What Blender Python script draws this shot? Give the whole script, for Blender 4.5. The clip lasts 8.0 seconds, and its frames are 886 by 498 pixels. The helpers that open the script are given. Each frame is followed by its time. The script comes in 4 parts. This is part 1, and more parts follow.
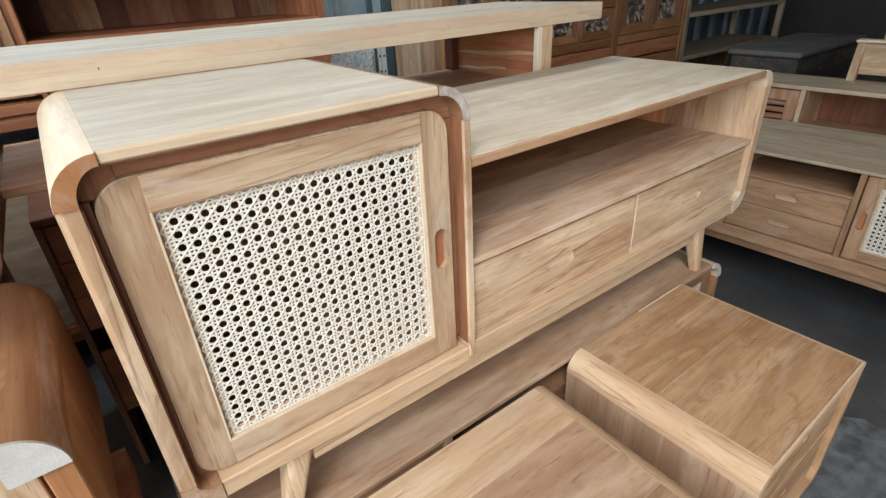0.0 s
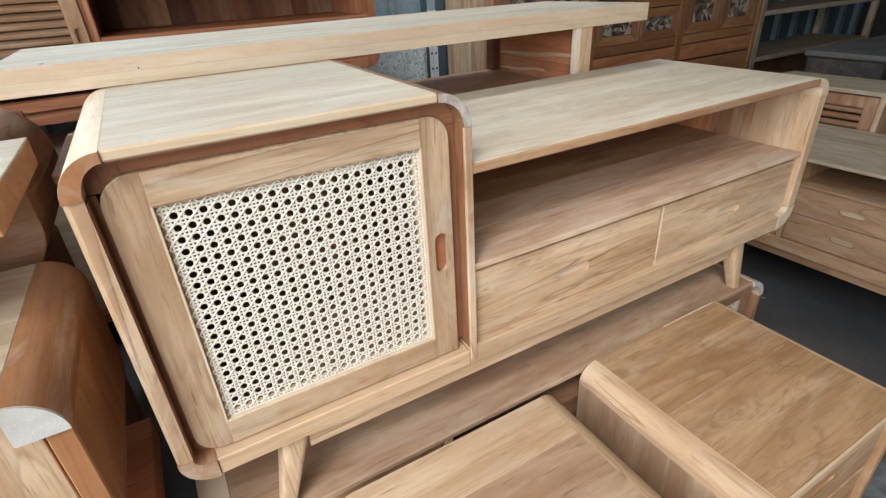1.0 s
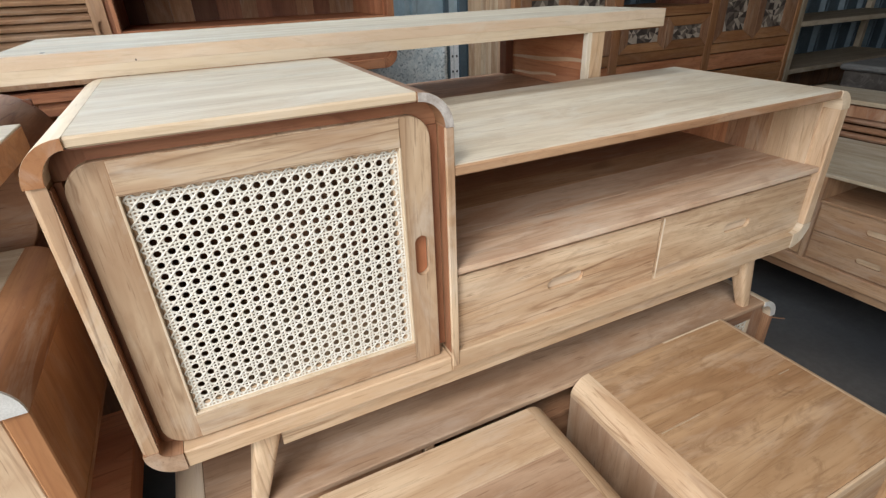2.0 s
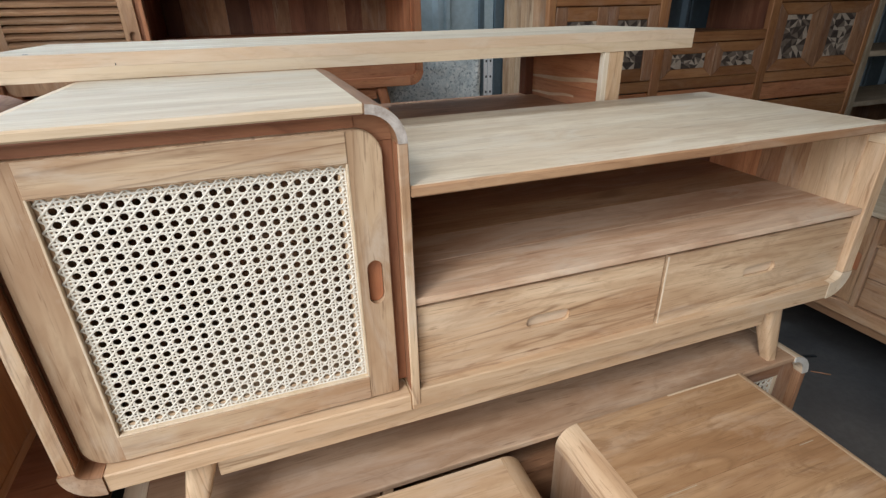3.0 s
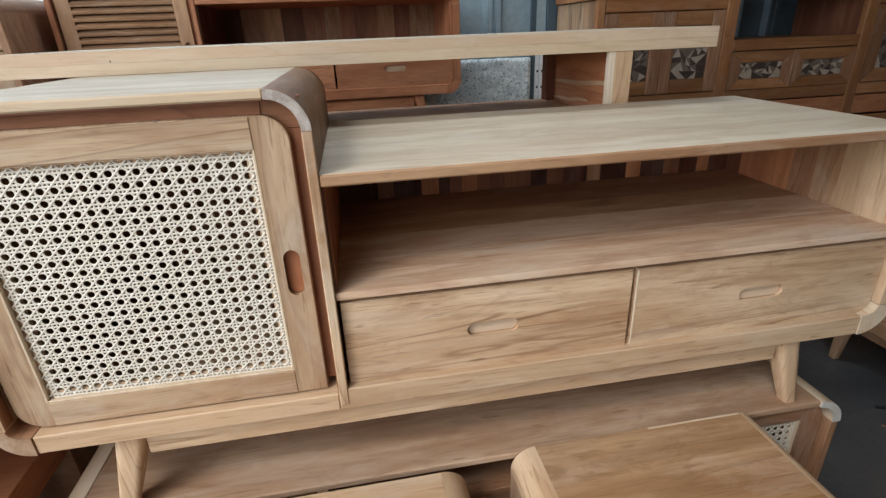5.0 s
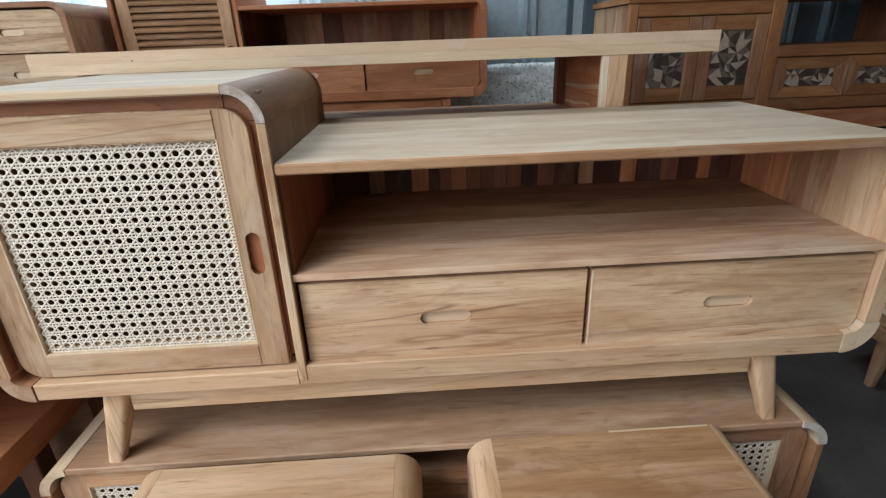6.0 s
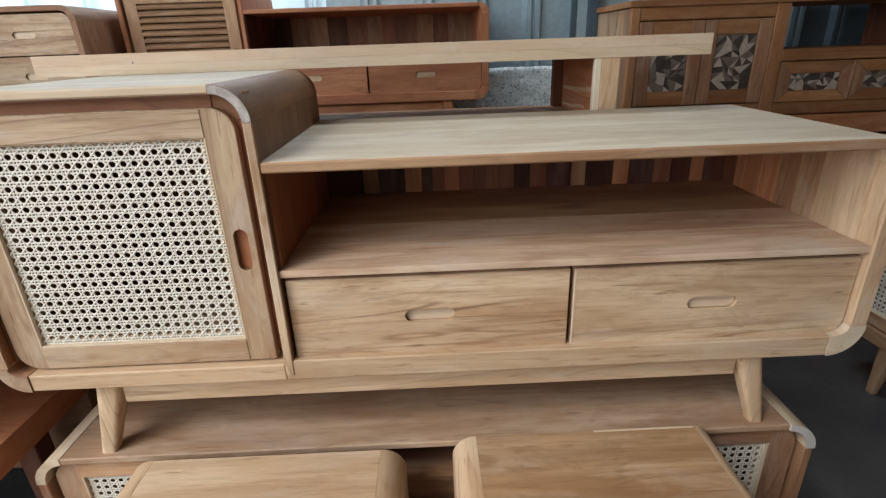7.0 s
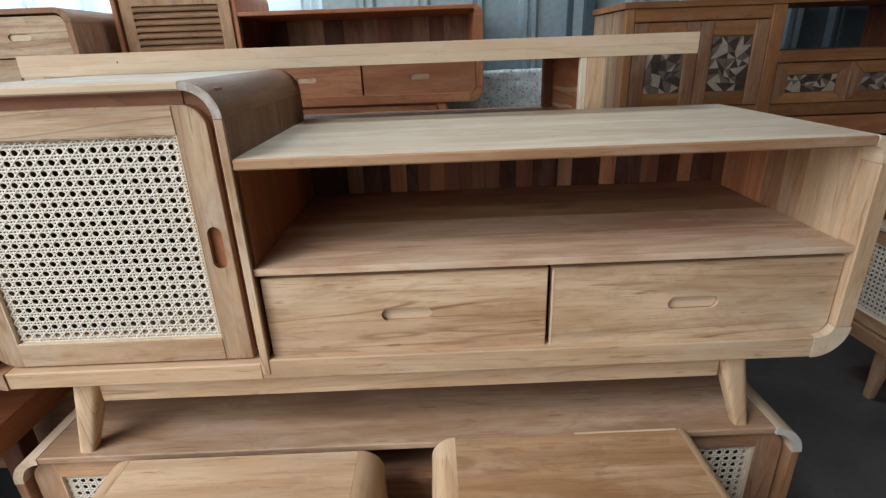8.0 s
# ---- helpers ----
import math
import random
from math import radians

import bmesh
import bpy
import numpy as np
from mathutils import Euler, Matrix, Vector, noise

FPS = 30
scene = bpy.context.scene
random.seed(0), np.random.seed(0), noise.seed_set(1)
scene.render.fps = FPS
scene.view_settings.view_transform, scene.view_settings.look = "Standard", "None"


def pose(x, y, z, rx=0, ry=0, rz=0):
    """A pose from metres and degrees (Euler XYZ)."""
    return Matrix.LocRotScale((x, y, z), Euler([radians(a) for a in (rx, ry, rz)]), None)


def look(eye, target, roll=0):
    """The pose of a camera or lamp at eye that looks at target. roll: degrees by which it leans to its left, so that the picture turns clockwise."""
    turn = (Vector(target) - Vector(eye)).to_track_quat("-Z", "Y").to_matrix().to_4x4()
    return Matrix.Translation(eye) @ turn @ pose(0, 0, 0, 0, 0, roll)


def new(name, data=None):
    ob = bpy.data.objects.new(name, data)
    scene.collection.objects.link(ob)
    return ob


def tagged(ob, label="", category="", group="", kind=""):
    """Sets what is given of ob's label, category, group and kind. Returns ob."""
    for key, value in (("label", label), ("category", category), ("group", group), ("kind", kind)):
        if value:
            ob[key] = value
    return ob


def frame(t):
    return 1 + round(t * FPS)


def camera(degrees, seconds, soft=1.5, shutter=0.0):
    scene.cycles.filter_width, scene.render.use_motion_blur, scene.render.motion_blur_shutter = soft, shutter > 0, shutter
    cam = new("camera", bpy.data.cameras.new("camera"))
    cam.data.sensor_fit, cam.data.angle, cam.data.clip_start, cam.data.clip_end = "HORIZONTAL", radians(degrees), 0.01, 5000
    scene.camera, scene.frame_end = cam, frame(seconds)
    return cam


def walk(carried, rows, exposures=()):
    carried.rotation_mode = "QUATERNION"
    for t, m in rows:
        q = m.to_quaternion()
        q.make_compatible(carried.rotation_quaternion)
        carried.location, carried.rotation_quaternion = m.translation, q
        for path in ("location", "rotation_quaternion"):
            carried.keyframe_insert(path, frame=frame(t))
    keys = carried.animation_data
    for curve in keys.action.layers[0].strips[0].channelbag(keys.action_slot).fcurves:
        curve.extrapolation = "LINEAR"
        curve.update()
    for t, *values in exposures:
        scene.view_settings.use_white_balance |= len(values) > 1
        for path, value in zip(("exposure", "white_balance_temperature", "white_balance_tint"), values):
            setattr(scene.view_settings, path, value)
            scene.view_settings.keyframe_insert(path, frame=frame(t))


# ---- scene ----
cam = camera(82.53, 8.0, soft=1.35)
ROWS = [
    (0.0, 0.3824, 0.1070, 1.1959, 61.807, 2.800, -37.138),
    (0.5, 0.4101, 0.0832, 1.2080, 61.466, 3.068, -33.919),
    (1.0, 0.4529, 0.0583, 1.2075, 61.626, 2.972, -29.914),
    (1.5, 0.4964, 0.0391, 1.1991, 61.793, 2.107, -27.307),
    (1.7, 0.4995, 0.0385, 1.1984, 61.83, 2.10, -27.20),
    (3.0, 0.6567, 0.0540, 1.1711, 64.617, 1.153, -20.032),
    (3.5, 0.7149, 0.0549, 1.1581, 65.023, 1.282, -19.075),
    (4.0, 0.7600, 0.0503, 1.1445, 65.376, 1.763, -17.145),
    (4.5, 0.8240, 0.0336, 1.1321, 66.021, 2.507, -13.271),
    (5.0, 0.8723, 0.0142, 1.1282, 66.678, 2.080, -10.113),
    (5.2, 0.9170, -0.0060, 1.1230, 67.404, 2.031, -8.093),
    (6.5, 1.0412, -0.0503, 1.1182, 67.429, 1.930, -2.081),
    (7.0, 1.0607, -0.0604, 1.1152, 67.868, 1.879, -1.767),
    (7.5, 1.0864, -0.0648, 1.1097, 68.205, 1.960, -1.452),
    (8.0, 1.1045, -0.0582, 1.1029, 68.365, 1.957, -1.221),
]
walk(cam, [(t, pose(*row)) for t, *row in ROWS], [(0.0, 0.09, 6380, 10), (1.5, 0.13, 6420, 10), (3.5, -0.08, 6450, 11), (8.0, -0.18, 6380, 10)])

# ---- world, daylight and exposure ----
world = bpy.data.worlds.new("sky")
world.use_nodes = True
scene.world = world
sky = world.node_tree.nodes.new("ShaderNodeTexSky")
sky.sky_type, sky.sun_disc = "NISHITA", False
sky.sun_elevation, sky.sun_rotation = radians(48), radians(230)
world.node_tree.links.new(sky.outputs["Color"], world.node_tree.nodes["Background"].inputs["Color"])
world.node_tree.nodes["Background"].inputs["Strength"].default_value = 0.12


def lamp(name, eye, target, w, h, watts, colour):
    data = bpy.data.lights.new(name, "AREA")
    data.shape, data.size, data.size_y, data.energy, data.color = "RECTANGLE", w, h, watts, colour
    ob = new(name, data)
    ob.matrix_world = look(eye, target)
    return ob


lamp("sky_light_roof", (-0.95, -1.3, 2.96), (-0.95, -1.3, 0.0), 2.0, 2.0, 60, (1.0, 0.97, 0.91))
lamp("sky_light_west", (-1.95, -0.7, 1.9), (0.6, 0.4, 0.9), 2.4, 1.8, 60, (0.87, 0.93, 0.98))
lamp("sky_light_south", (-0.75, -2.45, 1.7), (0.6, 1.0, 0.6), 1.9, 2.2, 34, (1.0, 0.94, 0.84))
# added fill for the back wall; no roof opening is known there
lamp("sky_light_roof_north", (1.15, 2.12, 2.97), (1.15, 2.12, 0.0), 1.2, 0.35, 24, (0.90, 0.96, 1.0))
lamp("sky_light_north", (-0.7, 2.75, 1.85), (-0.7, 2.0, 1.75), 2.5, 1.0, 58, (0.88, 0.95, 1.0))
sun_data = bpy.data.lights.new("sun", "SUN")
sun_data.energy, sun_data.angle, sun_data.color = 1.0, radians(12), (1.0, 0.96, 0.9)
sun = new("sun", sun_data)
sun.matrix_world = look((-6, -5, 9), (0, 0, 0))


# ---- materials ----
def nodes_of(name):
    m = bpy.data.materials.new(name)
    m.use_nodes = True
    t = m.node_tree
    b = t.nodes["Principled BSDF"]
    return m, t, b


def add(t, kind, **values):
    n = t.nodes.new("ShaderNode" + kind)
    for k, v in values.items():
        if k in n.inputs:
            n.inputs[k].default_value = v
    return n


def mix(t, fac, a, b, blend="MIX"):
    n = t.nodes.new("ShaderNodeMix")
    n.data_type, n.blend_type = "RGBA", blend
    for sock, v in ((n.inputs[0], fac), (n.inputs[6], a), (n.inputs[7], b)):
        if isinstance(v, (int, float)):
            sock.default_value = v
        elif isinstance(v, tuple):
            sock.default_value = (*v, 1)
        else:
            t.links.new(v, sock)
    return n.outputs[2]


def ramp(t, fac, *stops):
    n = t.nodes.new("ShaderNodeValToRGB")
    while len(n.color_ramp.elements) < len(stops):
        n.color_ramp.elements.new(0.5)
    for e, (p, c) in zip(n.color_ramp.elements, stops):
        e.position = p
        e.color = (c, c, c, 1) if isinstance(c, (int, float)) else (*c, 1)
    t.links.new(fac, n.inputs[0])
    return n.outputs[0]


def calc(t, op, a, b=0.0):
    n = t.nodes.new("ShaderNodeMath")
    n.operation = op
    for sock, v in zip(n.inputs, (a, b)):
        if isinstance(v, (int, float)):
            sock.default_value = v
        else:
            t.links.new(v, sock)
    return n.outputs[0]


def noise_at(t, vec, scale, detail=3.0, rough=0.55, distort=0.0):
    m = add(t, "Mapping")
    m.inputs["Scale"].default_value = scale
    t.links.new(vec, m.inputs["Vector"])
    n = add(t, "TexNoise", Scale=1.0, Detail=detail, Roughness=rough, Distortion=distort)
    t.links.new(m.outputs[0], n.inputs["Vector"])
    return n.outputs["Fac"]


def bump(t, b, height, strength, distance):
    n = add(t, "Bump", Strength=strength, Distance=distance)
    t.links.new(height, n.inputs["Height"])
    t.links.new(n.outputs[0], b.inputs["Normal"])


def own_coords(t):
    tc, oi = add(t, "TexCoord"), add(t, "ObjectInfo")
    c = add(t, "CombineXYZ")
    for i, k in enumerate((17.0, 31.0, 23.0)):
        t.links.new(calc(t, "MULTIPLY", oi.outputs["Random"], k), c.inputs[i])
    v = t.nodes.new("ShaderNodeVectorMath")
    t.links.new(tc.outputs["Object"], v.inputs[0])
    t.links.new(c.outputs[0], v.inputs[1])
    return v.outputs[0], oi.outputs["Random"]


# light, middle and dark colour; strength of the ring lines, of reddish patches and of dry grey smears
WOODS = {
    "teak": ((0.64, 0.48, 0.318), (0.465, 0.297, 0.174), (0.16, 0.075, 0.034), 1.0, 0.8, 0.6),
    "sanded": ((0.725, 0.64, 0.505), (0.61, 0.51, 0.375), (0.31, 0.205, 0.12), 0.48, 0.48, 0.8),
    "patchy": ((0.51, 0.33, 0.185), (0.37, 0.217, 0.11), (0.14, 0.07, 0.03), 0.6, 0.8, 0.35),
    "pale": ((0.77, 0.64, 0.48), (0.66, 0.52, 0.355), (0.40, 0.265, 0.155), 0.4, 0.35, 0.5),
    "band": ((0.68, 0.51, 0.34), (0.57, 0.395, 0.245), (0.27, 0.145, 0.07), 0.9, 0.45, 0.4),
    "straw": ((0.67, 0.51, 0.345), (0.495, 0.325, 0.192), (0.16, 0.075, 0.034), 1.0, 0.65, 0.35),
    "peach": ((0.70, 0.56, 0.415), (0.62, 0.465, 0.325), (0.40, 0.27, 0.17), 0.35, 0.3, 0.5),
    "dark_brown": ((0.35, 0.188, 0.098), (0.255, 0.125, 0.06), (0.095, 0.043, 0.021), 0.5, 0.5, 0.2),
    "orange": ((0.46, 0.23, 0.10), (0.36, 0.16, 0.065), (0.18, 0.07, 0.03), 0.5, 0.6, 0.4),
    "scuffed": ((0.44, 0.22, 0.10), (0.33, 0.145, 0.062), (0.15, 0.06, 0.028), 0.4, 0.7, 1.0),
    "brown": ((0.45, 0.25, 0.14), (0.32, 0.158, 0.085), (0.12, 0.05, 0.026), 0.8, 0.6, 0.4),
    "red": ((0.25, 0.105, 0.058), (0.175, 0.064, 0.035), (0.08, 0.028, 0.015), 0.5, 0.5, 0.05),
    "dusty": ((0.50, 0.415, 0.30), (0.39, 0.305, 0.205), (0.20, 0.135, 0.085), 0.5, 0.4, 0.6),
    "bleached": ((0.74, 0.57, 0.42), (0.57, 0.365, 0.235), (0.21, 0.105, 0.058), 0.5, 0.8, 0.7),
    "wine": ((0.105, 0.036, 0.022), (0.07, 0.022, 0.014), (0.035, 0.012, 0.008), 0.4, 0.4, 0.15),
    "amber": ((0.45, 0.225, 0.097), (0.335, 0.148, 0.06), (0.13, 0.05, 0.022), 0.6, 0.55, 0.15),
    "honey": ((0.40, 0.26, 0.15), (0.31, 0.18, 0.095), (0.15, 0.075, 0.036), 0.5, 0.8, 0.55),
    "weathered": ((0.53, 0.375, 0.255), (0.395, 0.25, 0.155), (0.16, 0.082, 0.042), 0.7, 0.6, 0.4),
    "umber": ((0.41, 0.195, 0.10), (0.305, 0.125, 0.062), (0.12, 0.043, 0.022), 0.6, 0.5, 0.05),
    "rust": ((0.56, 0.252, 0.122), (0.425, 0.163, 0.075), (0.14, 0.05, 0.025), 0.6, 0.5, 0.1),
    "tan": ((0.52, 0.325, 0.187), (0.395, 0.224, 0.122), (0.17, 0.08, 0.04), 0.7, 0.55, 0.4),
    "soot": ((0.085, 0.072, 0.062), (0.055, 0.046, 0.04), (0.03, 0.024, 0.02), 0.4, 0.4, 0.3),
}
MADE = {}


def wood(tone, axis, vary=0.14):
    """Raw sanded wood with its grain along an axis of the thing: ring lines in arches, pores, reddish patches and dry smears."""
    key = (tone, axis, vary)
    if key in MADE:
        return MADE[key]
    light, mid, dark, lines, reds, greys = WOODS[tone]
    m, t, b = nodes_of("raw_wood_" + tone + "_" + axis)
    vec, rnd = own_coords(t)

    def stretch(along, across):
        return tuple(along if a == axis else across for a in "xyz")
    broad = noise_at(t, vec, stretch(0.62, 7.5), 1.2, 0.4, 0.12)
    tone_f = noise_at(t, vec, stretch(1.6, 13.0), 4.0, 0.62, 0.5)
    fine = noise_at(t, vec, stretch(9.0, 260.0), 3.0, 0.65)
    pores = noise_at(t, vec, stretch(16.0, 520.0), 2.0, 0.6)
    blot = noise_at(t, vec, stretch(2.4, 8.0), 4.0, 0.62, 0.2)
    mottle = noise_at(t, vec, stretch(9.0, 22.0), 5.0, 0.7, 1.2)
    smear = noise_at(t, vec, stretch(4.0, 15.0), 5.0, 0.68, 0.9)
    col = ramp(t, calc(t, "ADD", calc(t, "MULTIPLY", broad, 0.55), calc(t, "MULTIPLY", tone_f, 0.45)), (0.36, mid), (0.47, light), (0.53, mid), (0.62, light))
    wobble = calc(t, "ADD", calc(t, "MULTIPLY", broad, 17.0), calc(t, "MULTIPLY", fine, 0.07))
    saw = calc(t, "FRACT", wobble)
    line = ramp(t, saw, (0.0, 0.0), (0.55, 0.0), (0.88, 0.30), (0.95, 0.9), (1.0, 0.0))
    where = ramp(t, noise_at(t, vec, stretch(1.3, 6.0), 2.0, 0.5, 0.3), (0.42, 0.05), (0.52, 0.5), (0.60, 1.0))
    col = mix(t, calc(t, "MULTIPLY", calc(t, "MULTIPLY", line, where), lines * 0.85), col, dark)
    vein = ramp(t, noise_at(t, vec, stretch(1.1, 17.0), 2.5, 0.5, 0.7), (0.482, 0.0), (0.497, 1.0), (0.503, 1.0), (0.52, 0.0))
    veined = ramp(t, noise_at(t, vec, stretch(1.9, 9.0), 2.0, 0.5, 0.4), (0.55, 0.0), (0.64, 1.0))
    col = mix(t, calc(t, "MULTIPLY", calc(t, "MULTIPLY", vein, veined), lines * 0.75), col, dark)
    col = mix(t, ramp(t, blot, (0.46, 0.0), (0.64, reds)), col, (0.66 * mid[0] + 0.34 * dark[0], 0.56 * mid[1] + 0.44 * dark[1], 0.52 * mid[2] + 0.48 * dark[2]))
    col = mix(t, ramp(t, tone_f, (0.34, 0.45 * lines + 0.12), (0.54, 0.0)), col, mix(t, 0.35, mid, dark))
    col = mix(t, ramp(t, fine, (0.32, 0.15 + 0.18 * lines), (0.46, 0.0)), col, dark)
    col = mix(t, ramp(t, pores, (0.27, 0.20 + 0.34 * lines), (0.36, 0.0)), col, dark)
    col = mix(t, ramp(t, smear, (0.50, 0.0), (0.70, greys)), col, tuple(0.45 * c + 0.55 * g for c, g in zip(light, (0.60, 0.56, 0.50))))
    col = mix(t, ramp(t, mottle, (0.36, 0.55 if tone in ("patchy", "honey") else 0.32), (0.48, 0.0)), col, tuple(0.5 * c + 0.5 * d for c, d in zip(mid, dark)))
    fleck = noise_at(t, vec, stretch(13.0, 130.0), 2.0, 0.5, 0.2)
    col = mix(t, ramp(t, fleck, (0.66, 0.0), (0.74, 0.25 + 0.35 * lines)), col, dark)
    knot = noise_at(t, vec, stretch(5.0, 9.0), 1.0, 0.4, 0.5)
    col = mix(t, ramp(t, knot, (0.74, 0.0), (0.80, 0.7 * lines)), col, dark)
    val = calc(t, "ADD", calc(t, "MULTIPLY", rnd, 2 * vary), 1 - vary)
    hsv = add(t, "HueSaturation")
    t.links.new(col, hsv.inputs["Color"])
    t.links.new(val, hsv.inputs["Value"])
    t.links.new(hsv.outputs[0], b.inputs["Base Color"])
    t.links.new(ramp(t, smear, (0.3, 0.46), (0.7, 0.72)), b.inputs["Roughness"])
    b.inputs["Specular IOR Level"].default_value = 0.32
    bump(t, b, mix(t, 0.6, fine, tone_f), 0.32, 0.0012)
    MADE[key] = m
    return m


def plain(name, base, second, scale=6.0, rough=0.6, rel=0.2, dist=0.002, metal=0.0):
    m, t, b = nodes_of(name)
    tc = add(t, "TexCoord")
    a = noise_at(t, tc.outputs["Object"], (scale,) * 3, 5.0, 0.6, 0.3)
    f = noise_at(t, tc.outputs["Object"], (scale * 22,) * 3, 3.0, 0.6)
    col = mix(t, ramp(t, a, (0.35, 0.0), (0.68, 1.0)), base, second)
    col = mix(t, ramp(t, f, (0.4, 0.25), (0.6, 0.0)), col, tuple(c * 0.6 for c in second))
    t.links.new(col, b.inputs["Base Color"])
    t.links.new(ramp(t, a, (0.3, max(rough - 0.12, 0.05)), (0.7, min(rough + 0.1, 1.0))), b.inputs["Roughness"])
    b.inputs["Metallic"].default_value = metal
    bump(t, b, mix(t, 0.5, a, f), rel, dist)
    return m


CANE = plain("bleached_cane", (0.81, 0.77, 0.68), (0.73, 0.67, 0.56), 60.0, 0.45, 0.15, 0.0004)
CONCRETE = plain("worn_concrete", (0.085, 0.088, 0.09), (0.04, 0.042, 0.046), 2.2, 0.38, 0.35, 0.004)
SHEET = plain("painted_corrugated_sheet", (0.42, 0.53, 0.59), (0.31, 0.42, 0.48), 1.6, 0.42, 0.1, 0.002, 0.3)
DARKBLUE = plain("dark_blue_steel", (0.10, 0.15, 0.19), (0.07, 0.11, 0.14), 3.0, 0.4, 0.1, 0.001, 0.3)
# the same sheet with the far end's shade put into its colour
SHADESHEET = plain("shaded_corrugated_sheet", (0.14, 0.19, 0.23), (0.085, 0.12, 0.15), 1.6, 0.5, 0.1, 0.002, 0.2)
ROOFING = plain("rusty_roof_sheet", (0.25, 0.24, 0.23), (0.17, 0.14, 0.12), 1.2, 0.6, 0.1, 0.002, 0.2)
FILLER = plain("grey_wood_filler", (0.60, 0.585, 0.55), (0.48, 0.46, 0.42), 22.0, 0.7, 0.2, 0.001)
WORN = plain("worn_grey_end_grain", (0.60, 0.555, 0.51), (0.29, 0.235, 0.195), 70.0, 0.7, 0.3, 0.001)
DUSTLID = plain("dusty_dark_lid", (0.17, 0.165, 0.155), (0.11, 0.105, 0.10), 4.0, 0.8, 0.2, 0.002)
# near-black so that the colour itself gives the shade of the far end
SHADEWALL = plain("shade_dark_wall", (0.07, 0.066, 0.062), (0.045, 0.042, 0.04), 1.5, 0.9, 0.2, 0.003)
RENDERING, cement_t, cement_b = nodes_of("rough_blue_grey_cement")
cement_c = add(cement_t, "TexCoord").outputs["Object"]
cement_blot, cement_fleck = noise_at(cement_t, cement_c, (16.0,) * 3, 4.0, 0.65, 0.6), noise_at(cement_t, cement_c, (75.0,) * 3, 3.0, 0.6, 0.8)
cement_col = mix(cement_t, ramp(cement_t, cement_blot, (0.40, 0.0), (0.60, 1.0)), (0.82, 0.90, 0.92), (0.62, 0.73, 0.77))
cement_col = mix(cement_t, ramp(cement_t, cement_fleck, (0.36, 0.85), (0.47, 0.0)), cement_col, (0.20, 0.29, 0.35))
cement_col = mix(cement_t, ramp(cement_t, cement_fleck, (0.57, 0.0), (0.66, 0.9)), cement_col, (0.93, 0.97, 0.98))
cement_t.links.new(cement_col, cement_b.inputs["Base Color"])
cement_b.inputs["Roughness"].default_value = 0.45
bump(cement_t, cement_b, mix(cement_t, 0.5, cement_blot, cement_fleck), 0.6, 0.008)
PLASTER = plain("grey_plaster", (0.42, 0.41, 0.39), (0.34, 0.33, 0.31), 2.0, 0.85, 0.2, 0.003)
SOIL = plain("trodden_yard", (0.30, 0.27, 0.22), (0.22, 0.19, 0.15), 0.8, 0.9, 0.4, 0.02)
DARKMETAL = plain("dark_steel", (0.05, 0.06, 0.07), (0.035, 0.04, 0.05), 5.0, 0.4, 0.1, 0.001, 0.6)
PAPER = plain("crumpled_film", (0.17, 0.185, 0.195), (0.06, 0.065, 0.07), 22.0, 0.35, 0.5, 0.004)
SHARD_DARK = plain("dark_inlay", (0.10, 0.075, 0.06), (0.06, 0.045, 0.04), 30.0, 0.5, 0.2, 0.001)
SHARD_GREY = plain("brown_inlay", (0.24, 0.19, 0.155), (0.17, 0.13, 0.10), 30.0, 0.5, 0.2, 0.001)
SHARD_PALE = plain("pale_inlay", (0.56, 0.47, 0.38), (0.44, 0.36, 0.28), 30.0, 0.5, 0.2, 0.001)
CLEAR, clear_t, clear_b = nodes_of("milky_translucent_sheet")
clear_n = add(clear_t, "BsdfTranslucent")
clear_n.inputs["Color"].default_value = (0.78, 0.86, 0.90, 1)
clear_mix = add(clear_t, "MixShader")
clear_mix.inputs[0].default_value = 0.75
clear_b.inputs["Base Color"].default_value = (0.7, 0.75, 0.78, 1)
clear_b.inputs["Roughness"].default_value = 0.35
clear_t.links.new(clear_b.outputs[0], clear_mix.inputs[1])
clear_t.links.new(clear_n.outputs[0], clear_mix.inputs[2])
clear_t.links.new(clear_mix.outputs[0], clear_t.nodes["Material Output"].inputs["Surface"])


# ---- building blocks ----
def link(name, bm, material, parent=None, label=""):
    me = bpy.data.meshes.new(name)
    bmesh.ops.recalc_face_normals(bm, faces=bm.faces)
    bm.to_mesh(me)
    bm.free()
    me.materials.append(material)
    ob = new(name, me)
    if parent:
        ob.parent = parent
    if label:
        ob["label"] = label
    return ob


part = link


def box(x0, x1, y0, y1, z0, z1, bev=0.0015, bm=None):
    own = bmesh.new()
    v = [own.verts.new((x, y, z)) for x in (x0, x1) for y in (y0, y1) for z in (z0, z1)]
    for q in ((0, 1, 3, 2), (4, 6, 7, 5), (0, 4, 5, 1), (2, 3, 7, 6), (0, 2, 6, 4), (1, 5, 7, 3)):
        own.faces.new([v[i] for i in q])
    if bev:
        bmesh.ops.bevel(own, geom=own.edges[:], offset=bev, segments=1, affect="EDGES")
    if bm is None:
        return own
    me = bpy.data.meshes.new("joined")
    own.to_mesh(me)
    own.free()
    bm.from_mesh(me)
    bpy.data.meshes.remove(me)
    return bm


